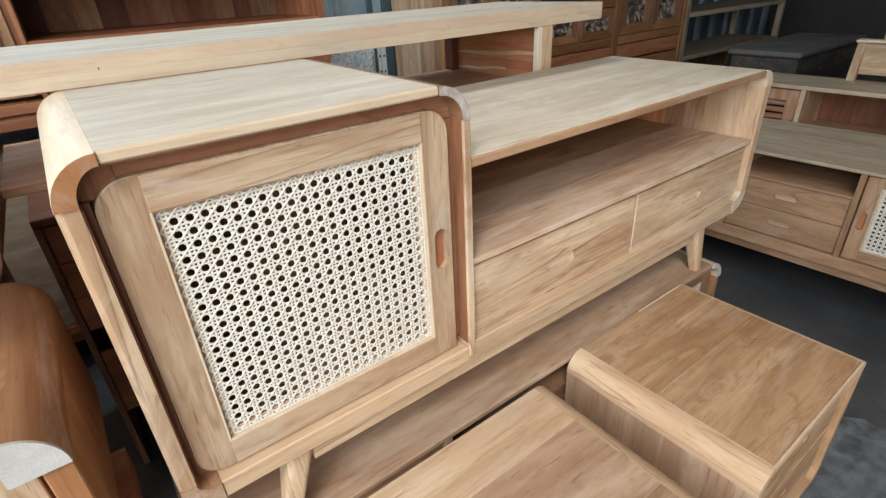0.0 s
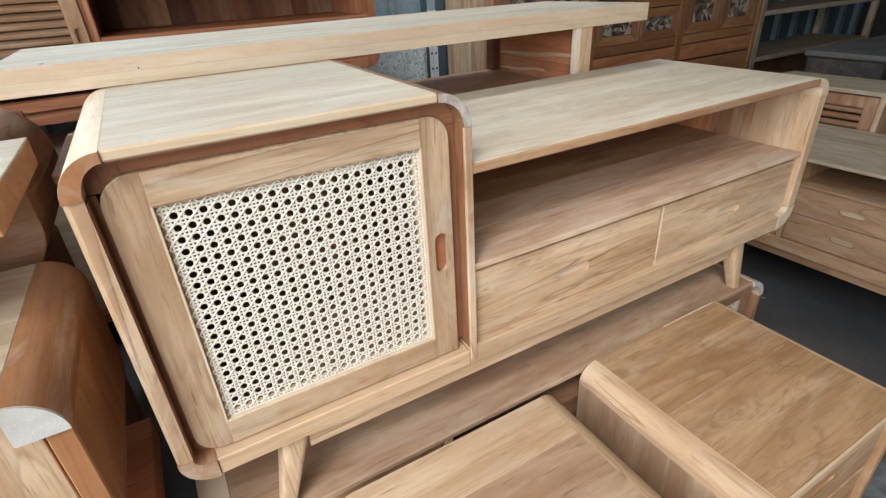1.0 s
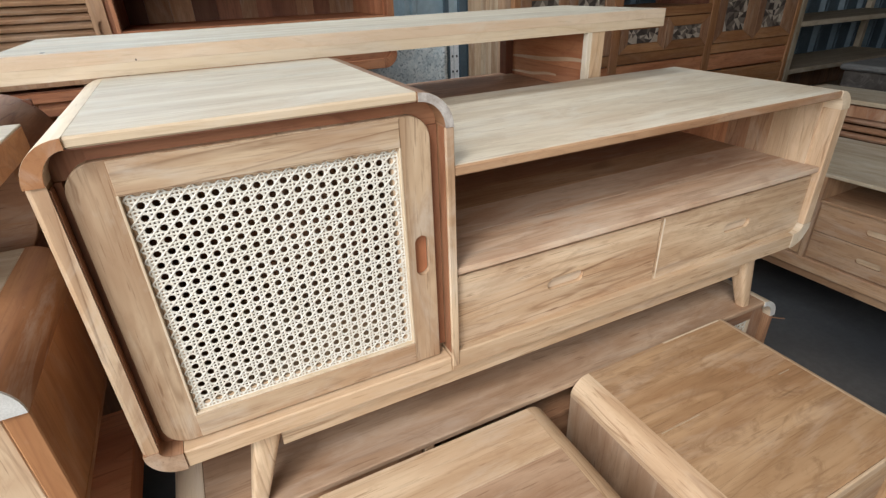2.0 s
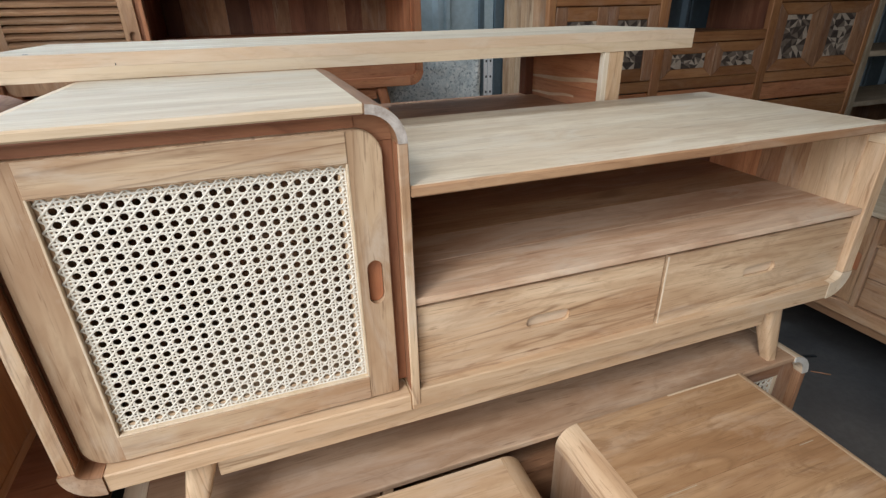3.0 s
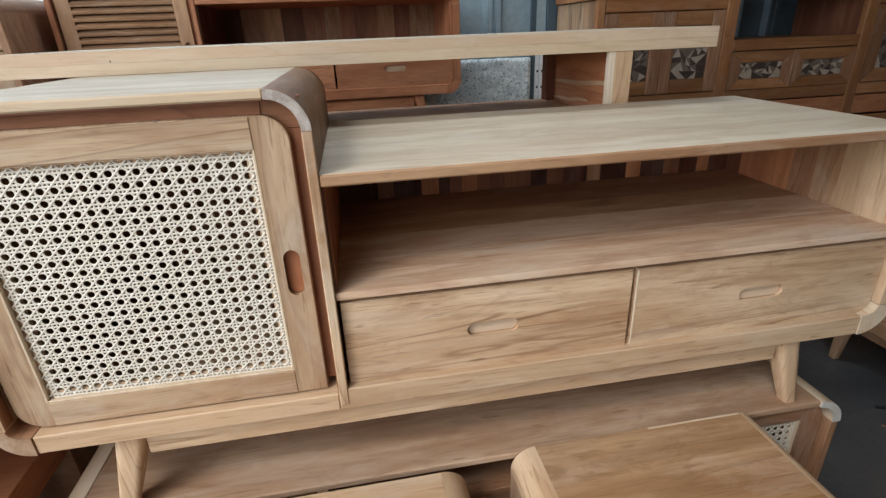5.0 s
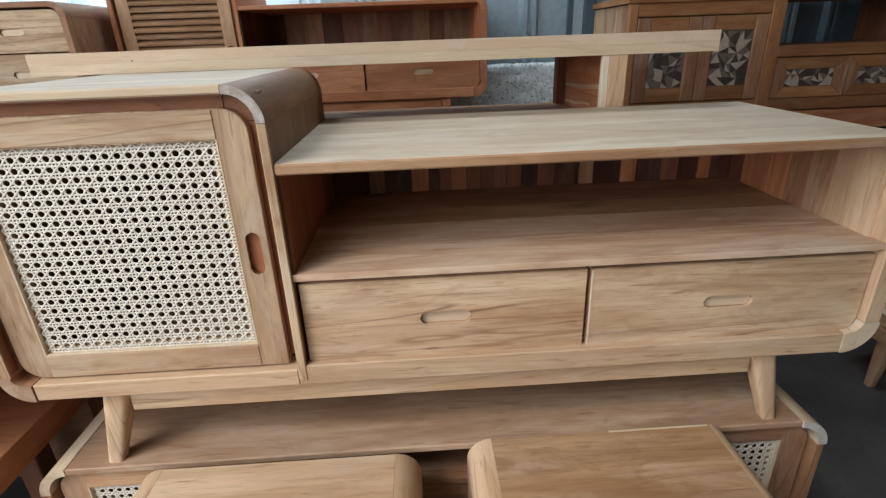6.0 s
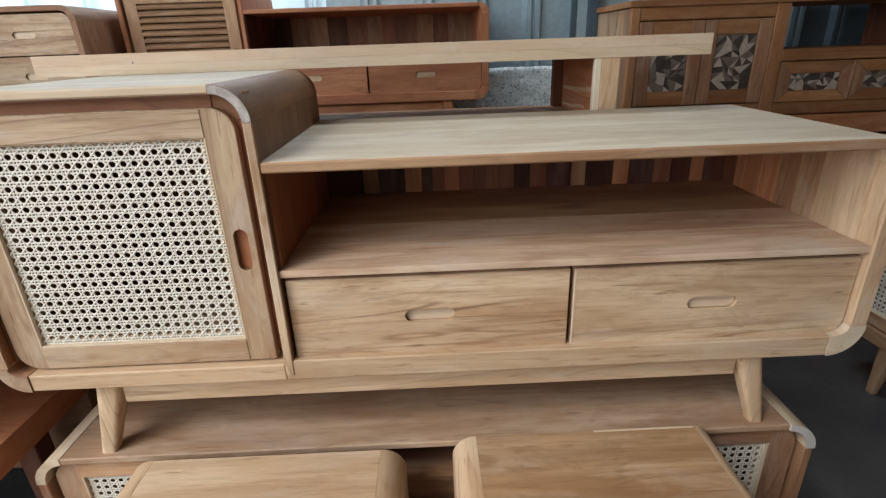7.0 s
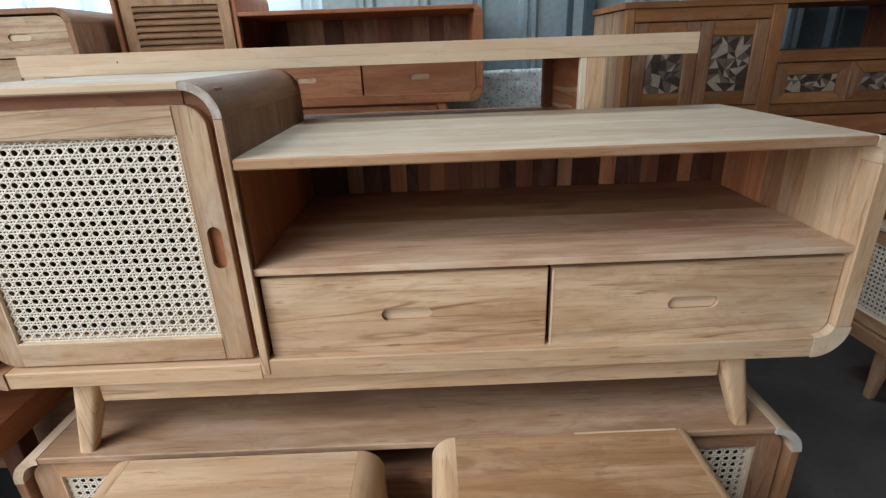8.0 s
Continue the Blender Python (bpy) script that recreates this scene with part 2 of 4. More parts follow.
def prism(profile, z0, z1):
    """An upright board with the given plan."""
    bm = bmesh.new()
    low, high = [[bm.verts.new((x, y, z)) for x, y in profile] for z in (z0, z1)]
    for i in range(len(low)):
        k = (i + 1) % len(low)
        bm.faces.new((low[i], low[k], high[k], high[i]))
    bm.faces.new(low)
    bm.faces.new(high)
    return bm


def corner(cx, cz, r, tx, tz, quarter, y0, y1, n=9):
    """A quarter of a rounded frame: outer radius r, thickness tx at its upright end and tz at its level end."""
    bm = bmesh.new()
    rows = []
    for i in range(n + 1):
        a = radians(90 * quarter + 90 * i / n)
        c, s = math.cos(a), math.sin(a)
        o, q = (cx + r * c, cz + r * s), (cx + (r - tx) * c, cz + (r - tz) * s)
        rows.append([bm.verts.new((p[0], y, p[1])) for p in (o, q) for y in (y0, y1)])
    for a, b in zip(rows, rows[1:]):
        for i, j in ((0, 1), (3, 2)):
            bm.faces.new((a[i], a[j], b[j], b[i])).smooth = True
        bm.faces.new((a[0], b[0], b[2], a[2]))
        bm.faces.new((a[1], a[3], b[3], b[1]))
    for a in (rows[0], rows[-1]):
        bm.faces.new((a[0], a[1], a[3], a[2]))
    for e in bm.edges:
        if len({f.smooth for f in e.link_faces}) > 1 or not any(f.smooth for f in e.link_faces):
            e.smooth = False
    return bm


def round_loop(x0, x1, z0, z1, radii, n=7):
    """A rectangle with its own radius at each corner: lower left, lower right, upper right, upper left."""
    pts = []
    for (cx, cz, a0), r in zip(((x0, z0, 180), (x1, z0, 270), (x1, z1, 0), (x0, z1, 90)), radii):
        ox, oz = cx + (r if cx == x0 else -r), cz + (r if cz == z0 else -r)
        for i in range(n + 1 if r > 0 else 1):
            a = radians(a0 + 90 * i / n)
            pts.append((ox + r * math.cos(a), oz + r * math.sin(a)) if r > 0 else (cx, cz))
    return pts


def slot(cx, cz, w, h, n=7):
    r = min(w, h) / 2
    return round_loop(cx - w / 2, cx + w / 2, cz - h / 2, cz + h / 2, (r * 0.999,) * 4, n)


def plate(outer, y0, y1, holes=(), bev=0.0012):
    """A board seen from the front, with an outline of any shape and holes. A hole is (loop, depth); depth None goes through."""
    bm = bmesh.new()
    front = []

    def ring(loop, y, grow=0.0):
        if grow:
            cx, cz = sum(p[0] for p in loop) / len(loop), sum(p[1] for p in loop) / len(loop)
            loop = [(x - math.copysign(grow, x - cx), z - math.copysign(grow, z - cz)) for x, z in loop]
        return [bm.verts.new((x, y, z)) for x, z in loop]

    def wall(a, b):
        for i in range(len(a)):
            j = (i + 1) % len(a)
            bm.faces.new((a[i], a[j], b[j], b[i]))

    def close(v):
        return [bm.edges.new((v[i], v[(i + 1) % len(v)])) for i in range(len(v))]
    lip, mid, back = ring(outer, y0, bev), ring(outer, y0 + bev), ring(outer, y1)
    front += close(lip)
    through_holes = []
    for loop, depth in holes:
        a, a2 = ring(loop, y0, -bev), ring(loop, y0 + bev)
        front += close(a)
        c = ring(loop, y1 if depth is None else y0 + depth)
        wall(a, a2)
        wall(a2, c)
        if depth is None:
            through_holes.append(c)
        else:
            bm.faces.new(c)
    bmesh.ops.triangle_fill(bm, use_beauty=True, use_dissolve=False, edges=front)
    wall(lip, mid)
    wall(mid, back)
    bmesh.ops.triangle_fill(bm, use_beauty=True, use_dissolve=False, edges=[e for v in (back, *through_holes) for e in
                            [bm.edges.get((v[i], v[(i + 1) % len(v)])) for i in range(len(v))]])
    return bm


def leg_mesh(x, y, z0, z1, top, bottom, dx, dy, n=24):
    """A tapered, splayed leg with softened corners."""
    bm = bmesh.new()
    rings = []
    for k in range(6):
        f = k / 5
        w = bottom + (top - bottom) * f
        z = z0 + (z1 - z0) * f
        ox, oy = dx * (1 - f), dy * (1 - f)
        ring = []
        for i in range(n):
            a = 2 * math.pi * i / n
            c, s = math.cos(a), math.sin(a)
            q = (abs(c) ** 5.5 + abs(s) ** 5.5) ** (-1 / 5.5)
            ring.append(bm.verts.new((x + ox + w / 2 * q * c, y + oy + w / 2 * q * s, z)))
        rings.append(ring)
    for a, b in zip(rings, rings[1:]):
        for i in range(n):
            bm.faces.new((a[i], a[(i + 1) % n], b[(i + 1) % n], b[i])).smooth = True
    for r in (rings[0], rings[-1]):
        f = bm.faces.new(r)
        for e in f.edges:
            e.smooth = False
    return bm


def thing(name, place, turn=0.0):
    ob = new(name)
    ob.empty_display_size = 0.1
    ob.matrix_world = pose(*place, 0, 0, turn)
    return ob


def planks(parent, name, along, x0, x1, y0, y1, z0, z1, n, tone, seed=1, vary=0.3):
    """A board glued up from n staves: side by side along axis 'across' in the board's plane."""
    rng = random.Random(seed)
    axis, across = along
    cuts = [0.0]
    for _ in range(n):
        cuts.append(cuts[-1] + rng.uniform(0.7, 1.3))
    lo, hi = {"x": (x0, x1), "y": (y0, y1), "z": (z0, z1)}[across]
    cuts = [lo + (hi - lo) * c / cuts[-1] for c in cuts]
    for k, (a, b) in enumerate(zip(cuts, cuts[1:])):
        lim = {"x": [x0, x1], "y": [y0, y1], "z": [z0, z1]}
        lim[across] = [a + 0.0002, b - 0.0002]
        part(name, box(*lim["x"], *lim["y"], *lim["z"], 0.0006), wood(tone if isinstance(tone, str) else tone[k] if isinstance(tone, list) else rng.choice(tone), axis, vary), parent)


def cane(x0, x1, z0, z1, y, pitch):
    """Woven cane: paired upright and level strands with single diagonals either way, each rounded and weaving over and under."""
    bm = bmesh.new()

    def strand(p, q, w, lift, phase, wave=0.0004):
        (ax, az), (bx, bz) = p, q
        length = math.hypot(bx - ax, bz - az)
        if length < pitch * 0.3:
            return
        ux, uz = (bx - ax) / length, (bz - az) / length
        n = max(2, int(length / pitch * 2))
        rows = []
        for i in range(n + 1):
            s = length * i / n
            cx, cz = ax + ux * s, az + uz * s
            yy = y - lift - wave * math.cos(math.pi * i + phase)
            rows.append([bm.verts.new((cx - uz * w * k, yy + d, cz + ux * w * k)) for k, d in ((-0.5, 0.0006), (-0.22, 0), (0.22, 0), (0.5, 0.0006))])
        for a, b in zip(rows, rows[1:]):
            for i in range(3):
                bm.faces.new((a[i], a[i + 1], b[i + 1], b[i])).smooth = True
    nx, nz = round((x1 - x0) / pitch - 0.7), round((z1 - z0) / pitch - 0.7)
    px, pz = (x1 - x0) / (nx + 0.7), (z1 - z0) / (nz + 0.7)
    x0, x1, z0, z1 = x0 + px * 0.5, x1 - px * 0.2, z0 + pz * 0.2, z1 - pz * 0.5
    for i in range(nx + 1):
        for s in (-0.155, 0.155):
            x = x0 + px * (i + s)
            strand((x, z0 - 0.2 * pz), (x, z1 + 0.2 * pz), px * 0.17, 0.0006, 0 if s < 0 else math.pi)
    for j in range(nz + 1):
        for s in (-0.155, 0.155):
            z = z0 + pz * (j + s)
            strand((x0 - 0.2 * px, z), (x1 + 0.2 * px, z), pz * 0.17, 0.0008, math.pi if s < 0 else 0)
    for k in range(-nz - 1, nx + nz + 2):
        for sign in (1, -1):
            pts = []
            for j2 in range(0, 2 * nz + 2):
                i2 = (2 * k + 1 + j2) if sign > 0 else (2 * k + 1 - j2)
                if -1 <= i2 <= 2 * nx:
                    pts.append((x0 + px * i2 / 2, z0 + pz * j2 / 2))
            if len(pts) > 1:
                strand(pts[0], pts[-1], px * 0.17, 0.0013 if sign > 0 else 0.0006, 0, 0.0003)
    return bm


def shell(parent, x0, x1, z0, z1, y0, y1, r, left, right, top, bottom, tone, ends=None):
    """A rounded case: four boards and four bent corner blocks, joined end to end."""
    rad = (r, r, r, r)
    ends = ends or {}
    boards = [
        ("bottom_board", (x0 + rad[0], x1 - rad[1], y0, y1, z0, z0 + bottom), "x"),
        ("top_board", (x0 + rad[3], x1 - rad[2], y0, y1, z1 - top, z1), "x"),
        ("side_board", (x0, x0 + left, y0, y1, z0 + rad[0], z1 - rad[3]), "z"),
        ("side_board", (x1 - right, x1, y0, y1, z0 + rad[1], z1 - rad[2]), "z"),
    ]
    for name, lim, axis in boards:
        part(name, box(*lim, 0.0018), wood(ends.get(name, tone), axis), parent)
    for k, (cx, cz, quarter, tx, tz) in enumerate((
            (x0 + rad[0], z0 + rad[0], 2, left, bottom), (x1 - rad[1], z0 + rad[1], 3, right, bottom),
            (x1 - rad[2], z1 - rad[2], 0, right, top), (x0 + rad[3], z1 - rad[3], 1, left, top))):
        if rad[k] > 0.03:
            part("corner_block", corner(cx, cz, rad[k], tx, tz, quarter, y0 - 0.0006, y1), wood(ends.get(k, tone), "y", 0.12), parent)


def finger_drawer(parent, x0, x1, z0, z1, y0, tone, radii=(0, 0, 0, 0), sw=0.084, sh=0.025, at=None):
    loop = round_loop(x0, x1, z0, z1, radii)
    cx, cz = (x0 + x1) / 2 if at is None else at, (z0 + z1) / 2
    front = part("drawer_front", plate(loop, y0, y0 + 0.02, [(slot(cx, cz, sw, sh), 0.013)]), wood(tone, "x"), parent)
    part("finger_pull", plate(slot(cx, cz, sw - 0.002, sh - 0.002), y0 + 0.0075, y0 + 0.0128, bev=0.0004), wood("peach" if tone == "straw" else "pale" if tone == "teak" else "band", "x"), front)
    return front


def cane_door(parent, x0, x1, z0, z1, y, frame_w, radii, tone, pitch, slot_side=1, slot_h=0.07):
    """An inset door: two stiles and two rails round a cane panel held by a thin bead."""
    l, r_, b, t = frame_w
    door = part("door", plate(round_loop(x0, x1, z0, z1, radii), y, y + 0.02,
                [(round_loop(x0 + l, x1 - r_, z0 + b, z1 - t, (0, 0, 0, 0)), None),
                 (slot(x1 - r_ / 2 if slot_side > 0 else x0 + l / 2, (z0 + z1) / 2 - 0.007, 0.024, slot_h), 0.012)] if slot_h else
                [(round_loop(x0 + l, x1 - r_, z0 + b, z1 - t, (0, 0, 0, 0)), None)]), wood(tone, "z"), parent)
    if slot_h:
        part("finger_pull", plate(slot(x1 - r_ / 2 if slot_side > 0 else x0 + l / 2, (z0 + z1) / 2 - 0.007, 0.022, slot_h - 0.002), y + 0.0095, y + 0.0118, bev=0.0004), wood("rust", "z"), door, "reddish hollow of the finger pull")
    part("top_rail", box(x0 + l + 0.001, x1 - r_ - 0.001, y - 0.0012, y + 0.004, z1 - t + 0.0005, z1 - 0.0012, 0.0005), wood(tone, "x"), door)
    part("bottom_rail", box(x0 + l + 0.001, x1 - r_ - 0.001, y - 0.0012, y + 0.004, z0 + 0.0012, z0 + b - 0.0005, 0.0005), wood(tone, "x"), door)
    cx0, cx1, cz0, cz1 = x0 + l, x1 - r_, z0 + b, z1 - t
    g = 0.013
    rebate = box(cx0, cx0 + g, y + 0.0075, y + 0.016, cz0, cz1, 0)
    for lim in ((cx1 - g, cx1, cz0, cz1), (cx0 + g, cx1 - g, cz0, cz0 + g), (cx0 + g, cx1 - g, cz1 - g, cz1)):
        box(lim[0], lim[1], y + 0.0075, y + 0.016, lim[2], lim[3], 0, rebate)
    part("rebate", rebate, wood("band", "z"), door)
    bead = box(cx0, cx0 + 0.003, y - 0.0005, y + 0.0075, cz0, cz1, 0.0006)
    for lim in ((cx1 - 0.003, cx1, cz0, cz1), (cx0 + 0.003, cx1 - 0.003, cz0, cz0 + 0.003)):
        box(lim[0], lim[1], y - 0.0005, y + 0.0075, lim[2], lim[3], 0.0006, bead)
    part("bead", bead, wood("pale", "z"), door, "pale thin bead round the cane")
    tagged(part("cane_panel", cane(cx0 + 0.0035, cx1 - 0.0035, cz0 + 0.0035, cz1 - 0.002, y + 0.0062, pitch), CANE, door, "bleached woven cane panel"), kind="stuff")
    return door


def louvre_door(parent, x0, x1, z0, z1, y, frame_w, radii, tone, n):
    hole = round_loop(x0 + frame_w, x1 - frame_w, z0 + frame_w, z1 - frame_w, (0, 0, 0, 0))
    door = part("door", plate(round_loop(x0, x1, z0, z1, radii), y, y + 0.022,
                [(hole, None), (slot(x1 - frame_w / 2, (z0 + z1) / 2 - 0.05, 0.022, 0.07), 0.012)]), wood(tone, "z"), parent)
    step = (z1 - z0 - 2 * frame_w) / n
    for i in range(n):
        zc = z0 + frame_w + step * (i + 0.5)
        bm = box(x0 + frame_w, x1 - frame_w, -0.013, 0.013, -0.0065, 0.0065, 0.002)
        bmesh.ops.rotate(bm, verts=bm.verts, cent=(0, 0, 0), matrix=Matrix.Rotation(radians(24), 3, "X"))
        bmesh.ops.translate(bm, verts=bm.verts, vec=(0, y + 0.011, zc))
        part("slat", bm, wood(tone, "x"), door)
    return door


def legs_and_apron(root, W, D, h, inset, tone, apron=0.046, splay=0.040, lean=0.0):
    for sx in (0, 1):
        for sy in (0, 1):
            x = inset - lean if sx == 0 else W - inset
            y = 0.036 if sy == 0 else D - 0.05
            part("leg", leg_mesh(x, y, 0, h, 0.045, 0.025, (-1 if sx == 0 else 1) * splay, (-1 if sy == 0 else 1) * 0.008), wood(tone, "z"), root)
    part("apron", box(inset - lean + 0.016, W - inset - 0.018, 0.022, 0.042, h - apron, h, 0.0012), wood(tone, "x"), root)
    part("apron", box(inset + 0.018, W - inset - 0.018, D - 0.06, D - 0.04, h - apron, h, 0.0012), wood(tone, "x"), root)


def end_ring(root, cx, cz, r, tx, tz, quarter, tone):
    """The end grain that shows at the front of a bent corner block."""
    part("end_grain", corner(cx, cz, r - 0.0003, tx - 0.0006, tz - 0.0006, quarter, -0.0022, -0.0006), WORN if tone == "worn" else wood(tone, "y", 0.05), root)


def media_console(place, W, tone, door, corners, label, turn=0.0, top_tone=None):
    """A low console: a tall rounded case with one door, and beside it a lower case with an open niche over two drawers."""
    root = thing("media_console", place, turn)
    tagged(root, label, "console", "stacked consoles")
    D, h, bw, H, R = 0.433, 0.15, 0.479, 0.618, 0.512
    top_tone = top_tone or tone
    legs_and_apron(root, W, D, h, 0.172, "band" if tone == "teak" else tone, lean=0.011)
    # tall case
    r, rl = 0.05, 0.0455
    part("bottom_board", box(r, bw - 0.0135, 0, D, h, h + 0.030, 0.002), wood("band" if tone == "teak" else tone, "x"), root)
    part("bottom_board", box(bw - 0.0133, W - 0.055, 0, D, h, h + 0.037, 0.002), wood("band" if tone == "teak" else tone, "x"), root)
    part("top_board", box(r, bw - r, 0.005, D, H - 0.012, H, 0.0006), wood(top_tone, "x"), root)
    part("edge_strip", box(r, bw - r, 0.0, 0.0049, H - 0.012, H, 0.0022), wood("pale" if tone == "teak" else tone, "x"), root)
    part("side_board", prism(((0.024, 0), (0.0105, 0), (0.0045, 0.006), (0.0045, D), (0.024, D)), h + rl, H - rl), wood(tone, "z"), root)
    # the side turned from the daylight gets its shade as a darker tone
    part("divider", box(bw - 0.013, bw, 0.005, D, h + 0.010, H - r, 0.0005), wood("dark_brown" if tone == "teak" else "rust", "z"), root)
    part("edge_strip", box(bw - 0.013, bw, -0.0015, 0.005, h + 0.010, H - r, 0.0012), wood(tone, "z"), root)
    # strips added in the door gap, toned for its shade and reddish bounce
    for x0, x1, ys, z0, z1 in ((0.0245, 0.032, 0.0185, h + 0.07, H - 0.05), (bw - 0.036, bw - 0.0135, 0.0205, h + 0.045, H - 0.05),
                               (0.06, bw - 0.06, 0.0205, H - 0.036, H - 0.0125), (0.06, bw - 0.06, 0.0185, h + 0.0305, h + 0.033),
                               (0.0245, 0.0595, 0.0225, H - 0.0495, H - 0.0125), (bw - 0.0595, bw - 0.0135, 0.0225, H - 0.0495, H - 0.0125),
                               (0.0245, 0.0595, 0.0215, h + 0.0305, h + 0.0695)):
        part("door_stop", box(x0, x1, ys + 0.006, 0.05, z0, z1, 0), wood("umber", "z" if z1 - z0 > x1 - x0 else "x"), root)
    # thin strips that carry the gap's shade in their colour
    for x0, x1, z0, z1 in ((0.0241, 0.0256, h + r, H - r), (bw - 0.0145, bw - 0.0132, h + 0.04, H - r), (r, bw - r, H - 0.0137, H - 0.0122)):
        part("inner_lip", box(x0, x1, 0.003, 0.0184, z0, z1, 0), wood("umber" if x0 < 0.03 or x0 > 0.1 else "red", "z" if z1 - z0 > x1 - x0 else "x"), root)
    part("corner_block", corner(r, h + rl, rl, 0.0195, 0.030, 2, -0.0008, D), wood(corners[0], "y", 0.1), root, "darker bent corner block")
    end_ring(root, r, h + rl, rl, 0.0195, 0.030, 2, corners[4])
    part("corner_block", corner(r, H - rl, rl, 0.0195, 0.012, 1, -0.0008, D), wood(corners[1], "y", 0.1), root, "bent corner block with darker end grain")
    end_ring(root, r, H - rl, rl, 0.0195, 0.012, 1, corners[5])
    # this block's tone is darkened for the same shade
    part("corner_block", corner(bw - r, H - r, r, 0.013, 0.012, 0, -0.0008, D), wood(corners[2], "y", 0.1), root, "brown bent corner block with greyish end grain")
    end_ring(root, bw - r, H - r, r, 0.013, 0.012, 0, corners[6])
    # lower case
    rr = 0.055
    part("side_board", box(W - 0.028, W, 0, D, h + rr, R - 0.04, 0.0018), wood(corners[3], "z"), root)
    part("corner_block", corner(W - rr, h + rr, rr, 0.028, 0.037, 3, -0.0008, D), wood("pale" if tone == "teak" else corners[3], "y", 0.1), root, "pale bent corner block")
    part("corner_block", corner(W - 0.04, R - 0.04, 0.04, 0.028, 0.0155, 0, -0.0008, D), wood("pale" if tone == "teak" else corners[3], "y", 0.1), root)
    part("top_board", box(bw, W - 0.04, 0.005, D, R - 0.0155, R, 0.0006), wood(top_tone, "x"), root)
    part("edge_strip", box(bw, W - 0.04, 0, 0.0049, R - 0.0155, R, 0.0024), wood("tan" if tone == "teak" else tone, "x"), root)
    # front staves light, rear ones browner: the niche's shade is put into them
    if tone == "teak":
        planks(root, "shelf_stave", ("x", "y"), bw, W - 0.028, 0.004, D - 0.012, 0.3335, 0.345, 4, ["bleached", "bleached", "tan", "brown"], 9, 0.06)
    else:
        part("shelf", box(bw, W - 0.028, 0.004, D - 0.012, 0.3335, 0.345, 0.0012), wood(tone, "x"), root)
    # planks differ in tone; their order also paints shade towards the back
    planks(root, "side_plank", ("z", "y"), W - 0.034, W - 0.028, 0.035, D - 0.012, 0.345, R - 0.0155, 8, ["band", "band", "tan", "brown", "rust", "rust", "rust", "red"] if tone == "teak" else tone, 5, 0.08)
    # rust here stands for the reddish light bounced in the niche
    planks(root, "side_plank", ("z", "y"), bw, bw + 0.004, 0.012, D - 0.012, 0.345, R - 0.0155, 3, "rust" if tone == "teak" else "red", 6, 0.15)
    # back planks in very dark reds, with the recess's shade in the tone
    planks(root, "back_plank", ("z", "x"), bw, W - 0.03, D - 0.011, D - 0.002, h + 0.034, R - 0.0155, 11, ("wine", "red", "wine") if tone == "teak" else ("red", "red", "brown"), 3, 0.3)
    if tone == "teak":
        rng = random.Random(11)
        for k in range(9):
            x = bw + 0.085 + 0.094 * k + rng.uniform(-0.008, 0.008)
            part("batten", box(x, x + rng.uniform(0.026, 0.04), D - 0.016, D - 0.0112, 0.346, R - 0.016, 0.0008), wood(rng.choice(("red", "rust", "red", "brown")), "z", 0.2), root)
    part("back_panel", box(0.02, bw - 0.019, D - 0.011, D - 0.002, h + 0.03, H - 0.018, 0.0005), wood("brown", "z"), root)
    # drawers
    finger_drawer(root, bw + 0.004, 0.929 * W / 1.422, h + 0.0335, 0.324, 0.013, "straw" if tone == "teak" else tone)
    finger_drawer(root, 0.936 * W / 1.422, W - 0.030, h + 0.0335, 0.324, 0.013, "straw" if tone == "teak" else tone, (0, 0.03, 0, 0))
    part("edge_strip", box(0.9362 * W / 1.422, 0.9362 * W / 1.422 + 0.0028, 0.0124, 0.03, h + 0.036, 0.3215, 0.0004), wood("pale" if tone == "teak" else tone, "z"), root)
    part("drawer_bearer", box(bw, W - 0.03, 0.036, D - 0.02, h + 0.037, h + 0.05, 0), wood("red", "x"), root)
    if door == "cane":
        cane_door(root, 0.033, bw - 0.029, h + 0.0335, H - 0.031, 0.014, (0.043, 0.043, 0.0395, 0.040), (0.034, 0.002, 0.034, 0.034), tone, 0.0154)
    else:
        louvre_door(root, 0.030, bw - 0.029, h + 0.045, H - 0.026, 0.015, 0.045, (0.03, 0.002, 0.03, 0.03), "tan" if tone == "rust" else tone, 13)
    return root


